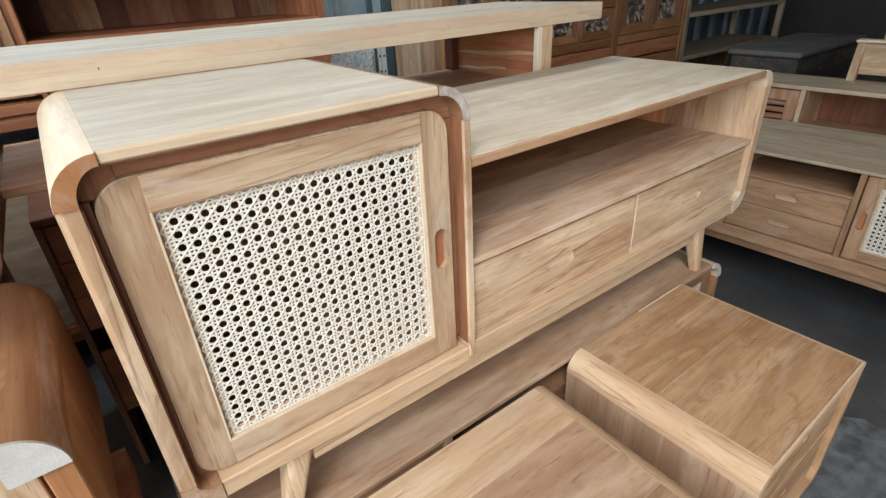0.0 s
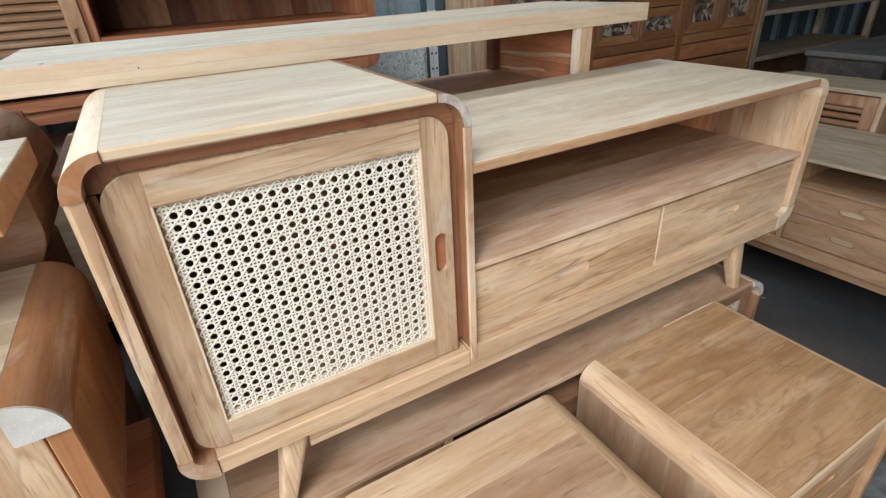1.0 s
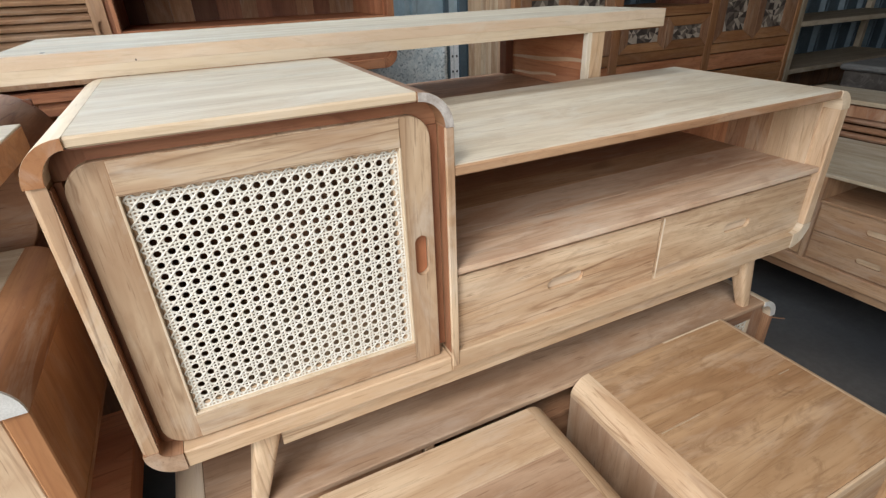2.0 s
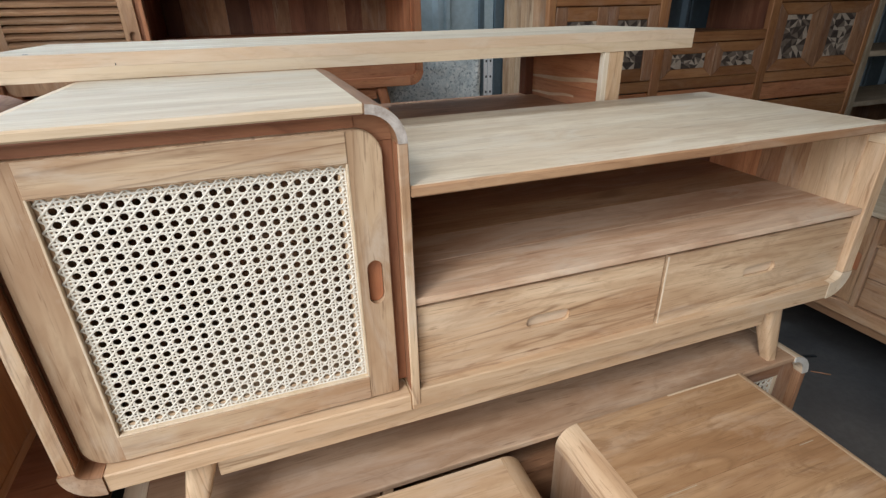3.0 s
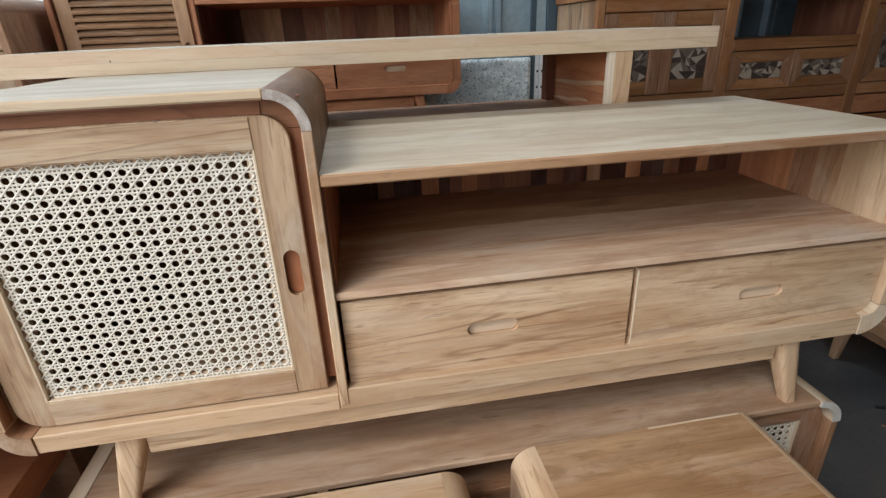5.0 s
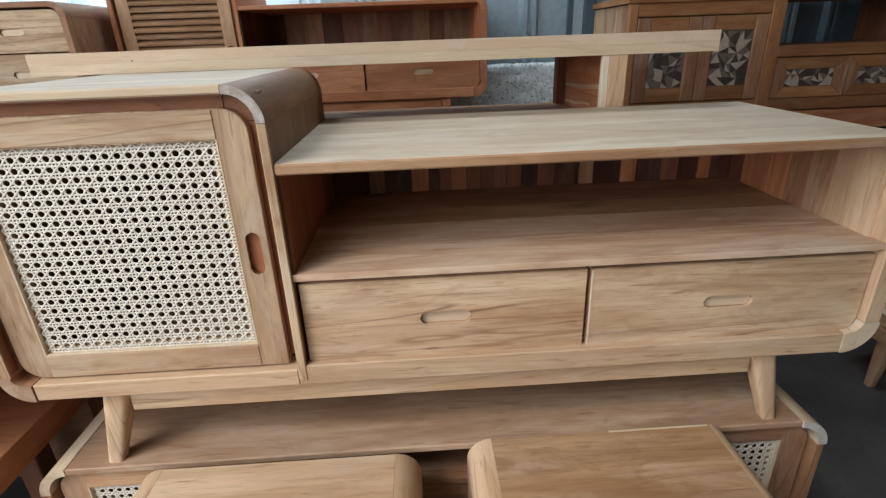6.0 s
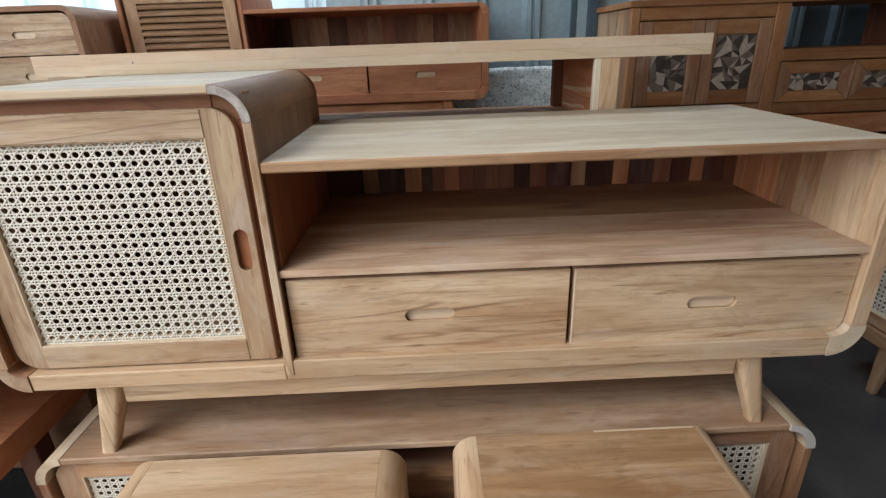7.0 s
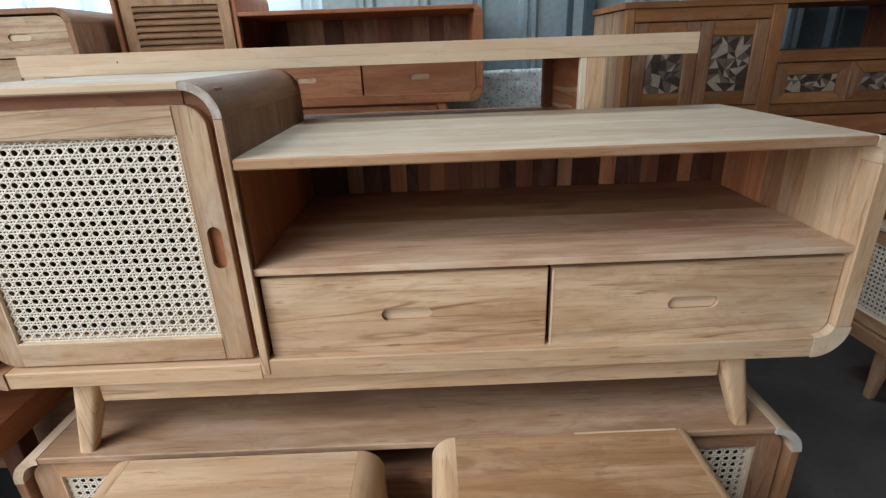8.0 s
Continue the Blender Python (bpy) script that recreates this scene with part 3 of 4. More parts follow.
def low_console(place, W, D, H, h, tone, label, turn=0.0, ends=None, centre="niche", doors=0.42, bottom=0.03, far_tone=None, near_tone=None, cane_doors=True, inset=0.16, apron=0.046, splay=0.04):
    """A low rounded console with a cane door at each end and a part between them."""
    root = thing("low_console", place, turn)
    tagged(root, label, "console", "stacked consoles")
    legs_and_apron(root, W, D, h, inset, tone, apron, splay)
    shell(root, 0, W, h, H, 0, D, 0.055, 0.017, 0.017, 0.013, bottom, tone, ends=ends)
    zb, zt = h + bottom + 0.004, H - 0.018
    for x0, x1, stiles, rad, side, wood_tone in ((0.026, doors, (0.046, 0.045, 0.04, 0.036), (0.035, 0, 0, 0.04), 1, near_tone or tone),
                                                 (W - doors, W - 0.026, (0.045, 0.05, 0.04, 0.033), (0, 0.035, 0.04, 0), -1, far_tone or tone)):
        if cane_doors:
            cane_door(root, x0, x1, zb, zt, 0.012, stiles, rad, wood_tone, 0.0154, side, 0.07)
        else:
            part("door", plate(round_loop(x0, x1, zb, zt, rad), 0.012, 0.032), wood("dusty", "x"), root)
    for x in (doors + 0.004, W - doors - 0.022):
        part("divider", box(x, x + 0.018, 0.002, D - 0.012, h + bottom, H - 0.014, 0.001), wood(tone, "z"), root)
    x0, x1 = doors + 0.022, W - doors - 0.022
    if centre == "niche":
        part("shelf", box(x0, x1, 0.02, D - 0.012, H - 0.115, H - 0.10, 0.001), wood("brown", "x"), root)
        part("drawer_front", box(x0 + 0.003, x1 - 0.003, 0.03, 0.045, zb, H - 0.118, 0.001), wood("brown", "x"), root)
    else:
        k = (H - 0.110 - zb) / 2
        for i in range(2):
            finger_drawer(root, x0 + 0.002, x1 - 0.002, zb + k * i + 0.001, zb + k * (i + 1) - 0.002, 0.012, tone)
        part("shelf", box(x0, x1, 0.004, D - 0.012, H - 0.109, H - 0.099, 0.001), wood(tone, "x"), root)
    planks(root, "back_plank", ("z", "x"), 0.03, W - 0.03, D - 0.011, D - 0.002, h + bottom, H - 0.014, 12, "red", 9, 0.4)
    return root


def nightstand(place, W, D, H, h, tone, label, turn=0.0, staves=5, seed=3, right=0.042, tops=None):
    """A bedside case with rounded upper edges, a top glued from staves, and a recessed drawer front."""
    root = thing("bedside_cabinet", place, turn)
    tagged(root, label, "cabinet", "bedside cabinets")
    r = 0.042
    for sx in (0, 1):
        for sy in (0, 1):
            part("leg", leg_mesh(0.06 if sx == 0 else W - 0.06, 0.05 if sy == 0 else D - 0.05, 0, h, 0.045, 0.03, -0.012 if sx == 0 else 0.012, 0), wood(tone, "z"), root)
    part("corner_block", corner(W - right, H - right, right, 0.022, 0.02, 0, 0, D), wood("band", "y", 0.1), root)
    part("corner_block", corner(r, H - r, r, 0.022, 0.02, 1, 0, D), wood("band", "y", 0.1), root, "pale rounded edge block")
    part("corner_block", corner(r, h + r, r, 0.022, 0.02, 2, 0, D), wood(tone, "y", 0.1), root)
    part("corner_block", corner(W - r, h + r, r, 0.022, 0.02, 3, 0, D), wood(tone, "y", 0.1), root)
    planks(root, "top_plank", ("x", "y"), r, W - right, 0.005, D, H - 0.02, H, staves, tops or tone, seed, 0.08)
    part("edge_strip", box(r, W - right, 0, 0.0049, H - 0.02, H, 0.001), wood("band", "x"), root)
    planks(root, "side_plank", ("z", "y"), 0, 0.022, 0, D, h + r, H - r, 4, "weathered", seed + 1, 0.07)
    planks(root, "side_plank", ("z", "y"), W - 0.022, W, 0, D, h + r, H - right, 4, tone, seed + 2, 0.2)
    part("bottom_board", box(r, W - r, 0, D, h, h + 0.02), wood(tone, "x"), root)
    part("back_panel", box(0.022, W - 0.022, D - 0.012, D - 0.002, h + 0.02, H - 0.02, 0), wood("brown", "x"), root)
    finger_drawer(root, 0.028, W - 0.028, h + 0.026, (h + H) / 2 - 0.003, 0.012, tone, (0.02, 0.02, 0, 0))
    finger_drawer(root, 0.028, W - 0.028, (h + H) / 2 + 0.003, H - 0.026, 0.012, tone, (0, 0, 0.02, 0.02))
    return root


# ---- the building ----
def structure(name, bm, material, label):
    return tagged(link(name, bm, material), label, name.split("_")[0], kind="structure")


structure("ground", box(-400, 400, -400, 400, -0.30, -0.02, 0), SOIL, "trodden bare earth of the yard outside")
structure("floor", box(-2.0, 7.5, -2.5, 2.62, -0.12, 0, 0), CONCRETE, "dark worn concrete workshop floor")


def corrugated(x0, x1, z0, z1, y, pitch, depth):
    bm = bmesh.new()
    prev = None
    n = max(1, round((x1 - x0) / pitch))
    pitch = (x1 - x0) / n
    prof = ((0.0, 0), (0.62, 0), (0.70, 1), (0.78, 1), (0.80, 0.4), (0.84, 0.4), (0.86, 1), (0.94, 1))
    for i in range(n):
        for f, d in prof + (((1.0, 0),) if i == n - 1 else ()):
            x = x0 + pitch * (i + f)
            row = [bm.verts.new((x, y - depth * d, z)) for z in (z0, z1)] + [bm.verts.new((x, y + 0.004 - depth * d, z)) for z in (z0, z1)]
            if prev:
                bm.faces.new((prev[0], row[0], row[1], prev[1]))
                bm.faces.new((prev[2], prev[3], row[3], row[2]))
            prev = row
    return bm


structure("wall_north", corrugated(-2.0, 0.6, 0, 1.285, 2.58, 0.26, 0.03), SHEET, "blue-grey ribbed metal sheet wall")
structure("wall_north_clear", corrugated(-2.0, 0.6, 1.285, 2.4, 2.58, 0.26, 0.03), CLEAR, "milky translucent ribbed sheet letting daylight in")
structure("wall_north_upper", corrugated(-2.0, 0.6, 2.4, 3.0, 2.58, 0.26, 0.03), SHEET, "blue-grey ribbed metal sheet wall")
# sheets past the first run use the colour that holds the shade
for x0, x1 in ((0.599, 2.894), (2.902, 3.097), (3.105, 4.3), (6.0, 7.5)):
    structure("wall_north_sheet", corrugated(x0, x1, 0, 3.0, 2.58, 0.26, 0.03), SHEET if x0 < 1 else SHADESHEET, "blue-grey ribbed metal sheet wall with narrow gaps")
structure("wall_north_low", corrugated(4.301, 5.999, 0, 2.0, 2.58, 0.26, 0.03), SHADESHEET, "blue-grey ribbed metal sheet wall")
# unseen band, added so that the floor mirrors some daylight
structure("wall_north_band", corrugated(4.301, 5.999, 2.0, 2.5, 2.58, 0.26, 0.03), CLEAR, "milky translucent ribbed sheet letting daylight in")
structure("wall_north_top", corrugated(4.301, 5.999, 2.5, 3.0, 2.58, 0.26, 0.03), SHEET, "blue-grey ribbed metal sheet wall")
# closes the far end; its dark colour stands for unlit depth
structure("wall_east", box(6.3, 6.42, -2.5, 2.55, 0, 3.0, 0), SHADEWALL, "dark side wall with the hall's shade in its colour")
# unseen walls and roof, placed to shape where daylight comes in
structure("wall_south", box(0.2, 7.5, -2.6, -2.5, 0, 3.0, 0), PLASTER, "unseen grey plaster wall that keeps daylight from the east")
structure("wall_west", box(-2.1, -2.0, 0.6, 2.7, 0, 3.0, 0), PLASTER, "unseen short grey plaster wall that bounds the open side")
structure("ceiling", box(0.08, 7.6, -2.6, 1.92, 3.0, 3.06, 0), ROOFING, "unseen rusty sheet metal roof that shuts out the sky")
structure("ceiling_east", box(2.44, 7.6, 1.921, 2.7, 3.0, 3.06, 0), ROOFING, "unseen rusty sheet metal roof that shuts out the sky")
structure("ceiling_eave", box(0.08, 2.439, 2.48, 2.7, 3.0, 3.06, 0), ROOFING, "unseen rusty sheet metal roof that shuts out the sky")
# unseen sheet, added to go with the fill lamp below it
structure("ceiling_clear", box(0.08, 2.439, 1.921, 2.479, 3.0, 3.01, 0), CLEAR, "unseen translucent roof sheet added above the fill lamp")
structure("ceiling_north", box(-2.1, 0.08, -0.28, 2.7, 3.0, 3.06, 0), ROOFING, "unseen rusty sheet metal roof that shuts out the sky")

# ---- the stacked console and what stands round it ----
# tops in a paler, greyer tone that has the sky's sheen put in
media_console((0.343, 0.64, 0.458), 1.422, "teak", "cane", ("brown", "pale", "dark_brown", "band", "weathered", "orange", "worn"),
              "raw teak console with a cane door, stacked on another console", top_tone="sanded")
# far_tone is browner because the right door's shadow is put into it
low_console((0.327, 0.645, 0.0), 1.418, 0.43, 0.458, 0.12, "teak", "raw teak console with cane doors, under another console", ends={2: "pale", 3: "pale", "top_board": "weathered", "side_board": "brown"}, far_tone="brown", near_tone="tan")
lower = bpy.data.objects["low_console"]
part("end_grain", corner(1.363, 0.403, 0.0547, 0.0165, 0.0125, 0, -0.003, -0.0006), FILLER, lower, "grey-white filler on the corner")
nightstand((1.077, 0.243, 0.0), 0.455, 0.396, 0.472, 0.11, "patchy", "raw teak bedside cabinet with pale rounded edges on the floor", seed=30, staves=2, right=0.024)
for x0, x1 in ((0.051, 0.146), (0.373, 0.406)):
    part("glue_line", box(x0, x1, 0.2115, 0.2128, 0.4715, 0.4723, 0), wood("dusty", "x", 0.05), bpy.data.objects["bedside_cabinet"], "pale line of dried glue")
part("edge_strip", box(0.25, 0.428, 0.392, 0.3962, 0.4705, 0.4726, 0.0004), wood("pale", "x", 0.05), bpy.data.objects["bedside_cabinet"], "pale strip along the rear edge")
nightstand((0.522, 0.225, 0.0), 0.473, 0.395, 0.47, 0.11, "teak", "raw teak bedside cabinet with a patchy stave top", seed=8, staves=3, tops=["honey", "weathered", "band"])


def streak(x, y0, y1, z, rise, w, n=14):
    """A pale streak of sapwood let into the face of a board: a thin wavy ribbon that narrows to its ends."""
    bm = bmesh.new()
    rows = []
    for i in range(n + 1):
        f = i / n
        c = z + rise * math.cos(2.6 * f + 0.3) + 0.0015 * math.sin(9 * f)
        h = w * (0.45 + 0.55 * math.sin(math.pi * (0.1 + 0.85 * f))) / 2
        rows.append([bm.verts.new((px, y0 + (y1 - y0) * f, pz)) for px, pz in ((x, c - h), (x, c + h), (x + 0.0006, c + h), (x + 0.0006, c - h))])
    for a, b in zip(rows, rows[1:]):
        for k in range(4):
            bm.faces.new((a[k], a[(k + 1) % 4], b[(k + 1) % 4], b[k]))
    bm.faces.new(rows[0])
    bm.faces.new(rows[-1])
    return bm


def plank_table():
    root = thing("plank_table", (0.242, 1.08, 0.0))
    tagged(root, "pale plank table with square posts and a dark shelf", "table")
    W, D, z0, z1 = 1.427, 0.42, 1.076, 1.118
    # the grey of the mirrored sky is put into these planks' tone
    planks(root, "top_plank", ("x", "y"), 0, W, 0.018, D, z0, z1, 3, "sanded", 2, 0.06)
    part("front_strip", box(0, W, 0.0, 0.0176, z1 - 0.0215, z1, 0.0003), wood("peach", "x", 0.04), root, "peach-tinted strip along the edge")
    part("front_strip", box(0, W, 0.0, 0.0176, z0, z1 - 0.0216, 0.0003), wood("pale", "x", 0.04), root, "cream strip along the edge")
    part("nail_hole", box(0.072, 0.078, 0.030, 0.036, z1 - 0.001, z1 + 0.0005, 0), DARKMETAL, root)
    part("nail_head", box(0.2055, 0.207, -0.001, 0.002, 1.098, 1.1015, 0), DARKMETAL, root)
    for x in (0.19, 1.18):
        part("post", box(x + 0.0135, x + 0.053, 0.003, 0.020, 0, z0, 0.001), wood("band", "z"), root)
        part("post_lipping", box(x, x + 0.0133, 0.0025, 0.020, 0, z0, 0.001), wood("sanded", "z"), root, "nearly white strip along the edge of the post")
        part("post", box(x, x + 0.037, D - 0.05, D - 0.013, 0, z0, 0.002), wood("red", "z"), root)
    for x in (0.205, 1.205):
        planks(root, "side_board", ("y", "z"), x, x + 0.016, 0.020, D - 0.05, 0.60, z0, 4, ("rust", "rust", "red"), 12, 0.15)
        for y0, y1, z, rise, w in ((0.021, 0.369, 0.997, 0.008, 0.011), (0.15, 0.369, 0.951, 0.006, 0.008)):
            part("sapwood_streak", streak(x - 0.0004, y0, y1, z, rise, w), wood("band", "y", 0.05), root, "pale wavy sapwood streak")
    part("shelf", box(0.02, 1.225, 0.06, D - 0.012, 0.917, 0.935, 0.002), wood("brown", "x"), root)


plank_table()

# ---- along the back wall ----
media_console((-0.114, 2.09, 0.748), 1.424, "rust", "louvre", ("rust",) * 7,
              "reddish teak console with a louvred door, stacked on another console")
low_console((-0.114, 2.07, 0.0), 1.424, 0.45, 0.748, 0.15, "rust", "reddish teak console with plain dusty doors, under another console", cane_doors=False, ends={"top_board": "dusty"})


def drawer_chest():
    W, D, H, h = 0.42, 0.5, 1.283, 0.12
    root = thing("drawer_chest", (-0.57, 1.9, 0.0))
    tagged(root, "tall teak chest of drawers with rounded upper edges", "chest")
    shell(root, 0, W, h, H, 0, D, 0.05, 0.022, 0.022, 0.018, 0.03, "brown")
    for x in (0.06, W - 0.06):
        for y in (0.05, D - 0.05):
            part("leg", leg_mesh(x, y, 0, h, 0.045, 0.03, 0, 0), wood("brown", "z"), root)
    n, z0, z1 = 8, h + 0.034, H - 0.022
    for i in range(n):
        a, b = z0 + (z1 - z0) * i / n, z0 + (z1 - z0) * (i + 1) / n
        rad = (0, 0, 0.03, 0.03) if i == n - 1 else (0, 0, 0, 0)
        finger_drawer(root, 0.027, W - 0.027, a + 0.001, b - 0.003, 0.01, "teak" if i > 5 else "brown", rad, at=W / 2 + 0.01)
    part("back_panel", box(0.022, W - 0.022, D - 0.012, D - 0.002, h + 0.03, H - 0.018, 0), wood("red", "z"), root)


drawer_chest()


def mosaic(parent, x0, x1, z0, z1, y, nx, nz, seed):
    """Inlay of cut pieces: a jittered net of points, each cell cut in two, every piece with its own edge."""
    rng = random.Random(seed)
    px, pz = (x1 - x0) / nx, (z1 - z0) / nz
    net = [[(x0 + px * i + (rng.uniform(-0.36, 0.36) * px if 0 < i < nx else 0), z0 + pz * j + (rng.uniform(-0.36, 0.36) * pz if 0 < j < nz else 0))
            for i in range(nx + 1)] for j in range(nz + 1)]
    mats = (SHARD_DARK, SHARD_GREY, SHARD_GREY, SHARD_PALE, SHARD_DARK, SHARD_PALE)
    for j in range(nz):
        for i in range(nx):
            a, b, c, d = net[j][i], net[j][i + 1], net[j + 1][i + 1], net[j + 1][i]
            for tri in (((a, b, c), (a, c, d)) if rng.random() < 0.5 else ((a, b, d), (b, c, d))):
                cx, cz = sum(p[0] for p in tri) / 3, sum(p[1] for p in tri) / 3
                lift = rng.uniform(0.0, 0.0025)
                bm = bmesh.new()
                f = [bm.verts.new((cx + (p[0] - cx) * 0.95, y - 0.002 - lift + rng.uniform(-0.001, 0.001), cz + (p[1] - cz) * 0.95)) for p in tri]
                g = [bm.verts.new((p[0], y + 0.004, p[1])) for p in tri]
                bm.faces.new(f)
                for k in range(3):
                    bm.faces.new((f[k], f[(k + 1) % 3], g[(k + 1) % 3], g[k]))
                part("inlay_piece", bm, rng.choice(mats), parent)


def mitred_frame(parent, outer, hole, y0, y1, rail_tone, stile_tone):
    """Four boards round an opening, each cut on the mitre, with the inner edge a little lower than the outer."""
    (x0, x1, z0, z1), (a0, a1, c0, c1) = outer, hole
    o, i = ((x0, z0), (x1, z0), (x1, z1), (x0, z1)), ((a0, c0), (a1, c0), (a1, c1), (a0, c1))
    for k in range(4):
        n = (k + 1) % 4
        flat = (o[k], o[n], i[n], i[k])
        bm = bmesh.new()
        cx, cz = sum(p[0] for p in flat) / 4, sum(p[1] for p in flat) / 4
        front = [bm.verts.new((cx + (p[0] - cx) * 0.992, y0 + (0.0035 if m > 1 else 0.0), cz + (p[1] - cz) * 0.97)) for m, p in enumerate(flat)]
        back = [bm.verts.new((p[0], y1, p[1])) for p in flat]
        bm.faces.new(front)
        for m in range(4):
            bm.faces.new((front[m], front[(m + 1) % 4], back[(m + 1) % 4], back[m]))
        level = k % 2 == 0
        part("rail" if level else "stile", bm, wood(rail_tone if level else stile_tone, "x" if level else "z"), parent)


def framed_panel(root, name, x0, x1, z0, z1, y, hole, tone, seed, nx, nz):
    hx0, hx1, hz0, hz1 = hole
    wide = x1 - x0 > z1 - z0
    door = part(name, plate(round_loop(x0, x1, z0, z1, (0,) * 4), y + 0.005, y + 0.02, [(round_loop(hx0, hx1, hz0, hz1, (0.006,) * 4, 3), 0.004)]), wood(tone, "x" if wide else "z"), root)
    if wide:
        mitred_frame(door, (x0, x1, z0, z1), hole, y - 0.004, y + 0.0048, tone, "brown")
    else:
        for a, b in ((x0, hx0), (hx1, x1)):
            part("stile", box(a + 0.0005, b, y - 0.003, y + 0.0048, z0, z1, 0.0022), wood("brown", "z"), door)
        for a, b in ((z0, hz0), (hz1, z1)):
            part("rail", box(hx0 + 0.0004, hx1 - 0.0004, y - 0.0015, y + 0.0048, a + 0.0005, b, 0.002), wood(tone, "x"), door)
    mosaic(door, hx0 + 0.002, hx1 - 0.002, hz0 + 0.002, hz1 - 0.002, y + 0.006, nx, nz, seed)
    return door


def inlaid_sideboard():
    """A long sideboard: framed doors with inlay at each end, and an open niche over two small drawers between them."""
    X0, Y0 = 1.87, 2.09
    root = thing("inlaid_sideboard", (X0, Y0, 0.0))
    tagged(root, "brown teak sideboard with inlaid mosaic door panels", "sideboard")
    W, D, zb, zt = 2.03, 0.42, 0.79, 1.222
    t = "amber"
    planks(root, "side_plank", ("z", "y"), 0, 0.022, 0.03, D, 0.1, zt - 0.004, 7, ("teak", "tan", "teak", "band"), 21, 0.2)
    planks(root, "side_plank", ("z", "y"), W - 0.022, W, 0.03, D, 0.1, zt - 0.004, 7, t, 22, 0.3)
    for x in (0.0, 0.578, 1.262, W - 0.035):
        part("stile", box(x, x + (0.035 if x in (0.0, W - 0.035) else 0.055), 0, 0.03, 0.0, zt, 0.003), wood(t, "z"), root)
    for x0, x1 in ((0.035, 0.578), (0.633, 1.262), (1.317, W - 0.035)):
        part("rail", box(x0, x1, 0.003, 0.03, zb, zb + 0.05, 0.003), wood(t, "x"), root)
        part("rail", box(x0, x1, 0.006, 0.03, zb - 0.09, zb - 0.006, 0.003), wood("rust", "x"), root)
        part("rail", box(x0, x1, 0.003, 0.03, zb - 0.20, zb - 0.10, 0.003), wood(t, "x"), root)
        part("panel", box(x0, x1, 0.012, 0.022, 0.1, zb - 0.202, 0.001), wood(t, "x"), root)
    for x0, x1 in ((0.035, 0.578), (1.317, W - 0.035)):
        part("rail", box(x0, x1, 0.003, 0.03, zt - 0.05, zt, 0.003), wood(t, "x"), root)
    part("rail", box(0.633, 1.262, 0.0, 0.03, 1.004, 1.05, 0.003), wood(t, "x"), root)
    part("niche_floor", box(0.633, 1.262, 0.03, D, 1.03, 1.046, 0.002), wood(t, "x"), root)
    planks(root, "top_plank", ("x", "y"), -0.012, W + 0.012, -0.012, D, zt, zt + 0.022, 4, t, 25, 0.15)
    planks(root, "back_plank", ("z", "x"), 0.03, 0.60, D - 0.012, D - 0.002, zb, zt, 6, "red", 26, 0.3)
    planks(root, "back_plank", ("z", "x"), 1.30, W - 0.03, D - 0.012, D - 0.002, zb, zt, 6, "red", 27, 0.3)
    part("inner_side", box(0.60, 0.615, 0.03, D, zb, zt, 0.001), wood("red", "z"), root)
    part("inner_side", box(1.285, 1.30, 0.03, D, zb, zt, 0.001), wood("red", "z"), root)
    z0, z1 = zb + 0.054, zt - 0.054
    for x0, x1, h0, h1, seed in ((0.038, 0.300, 0.095, 0.247, 1), (0.304, 0.575, 0.355, 0.520, 2),
                                 (1.32, 1.652, 1.385, 1.56, 3), (1.656, 1.992, 1.71, 1.89, 4)):
        framed_panel(root, "door", x0, x1, z0, z1, 0.005, (h0, h1, z0 + 0.055, z1 - 0.055), t, seed, 5, 7)
    for x0, x1, seed in ((0.637, 0.945, 5), (0.949, 1.258, 6)):
        framed_panel(root, "drawer_front", x0, x1, z0 - 0.002, 1.0, 0.002, (x0 + 0.05, x1 - 0.05, z0 + 0.04, 0.955), t, seed, 7, 3)


inlaid_sideboard()


def open_shelf():
    root = thing("open_shelf_unit", (3.93, 2.1, 0.0))
    tagged(root, "open brown wooden shelf unit with bare back", "shelf")
    W, D = 1.5, 0.4
    for x in (0, W - 0.04):
        for y in (0, D - 0.04):
            part("post", box(x, x + 0.04, y, y + 0.04, 0, 1.7, 0.002), wood("dusty", "z"), root)
    for z in (0.1, 0.35, 0.60, 0.88, 1.2, 1.6):
        part("shelf", box(0.04, W - 0.04, 0, D, z, z + 0.03, 0.002), wood("dusty", "x"), root)
    part("side_panel", box(0.60, W - 0.04, D - 0.02, D - 0.01, 0.13, 0.6, 0.001), wood("brown", "z"), root)


open_shelf()


def dark_chest(place, W, D, H, label):
    root = thing("storage_chest", place)
    tagged(root, label, "chest")
    part("body", box(0, W, 0, D, 0.05, H - 0.03, 0.01), wood("soot", "x"), root)
    part("lid", box(-0.015, W + 0.015, -0.015, D + 0.015, H - 0.03, H, 0.008), DUSTLID, root)
    for x in (0.02, W - 0.08):
        part("foot", box(x, x + 0.06, 0.02, D - 0.02, 0, 0.05, 0.002), wood("red", "y"), root)


dark_chest((3.63, 1.26, 0.0), 0.95, 0.36, 0.75, "dark brown wooden chest with a dusty lid")


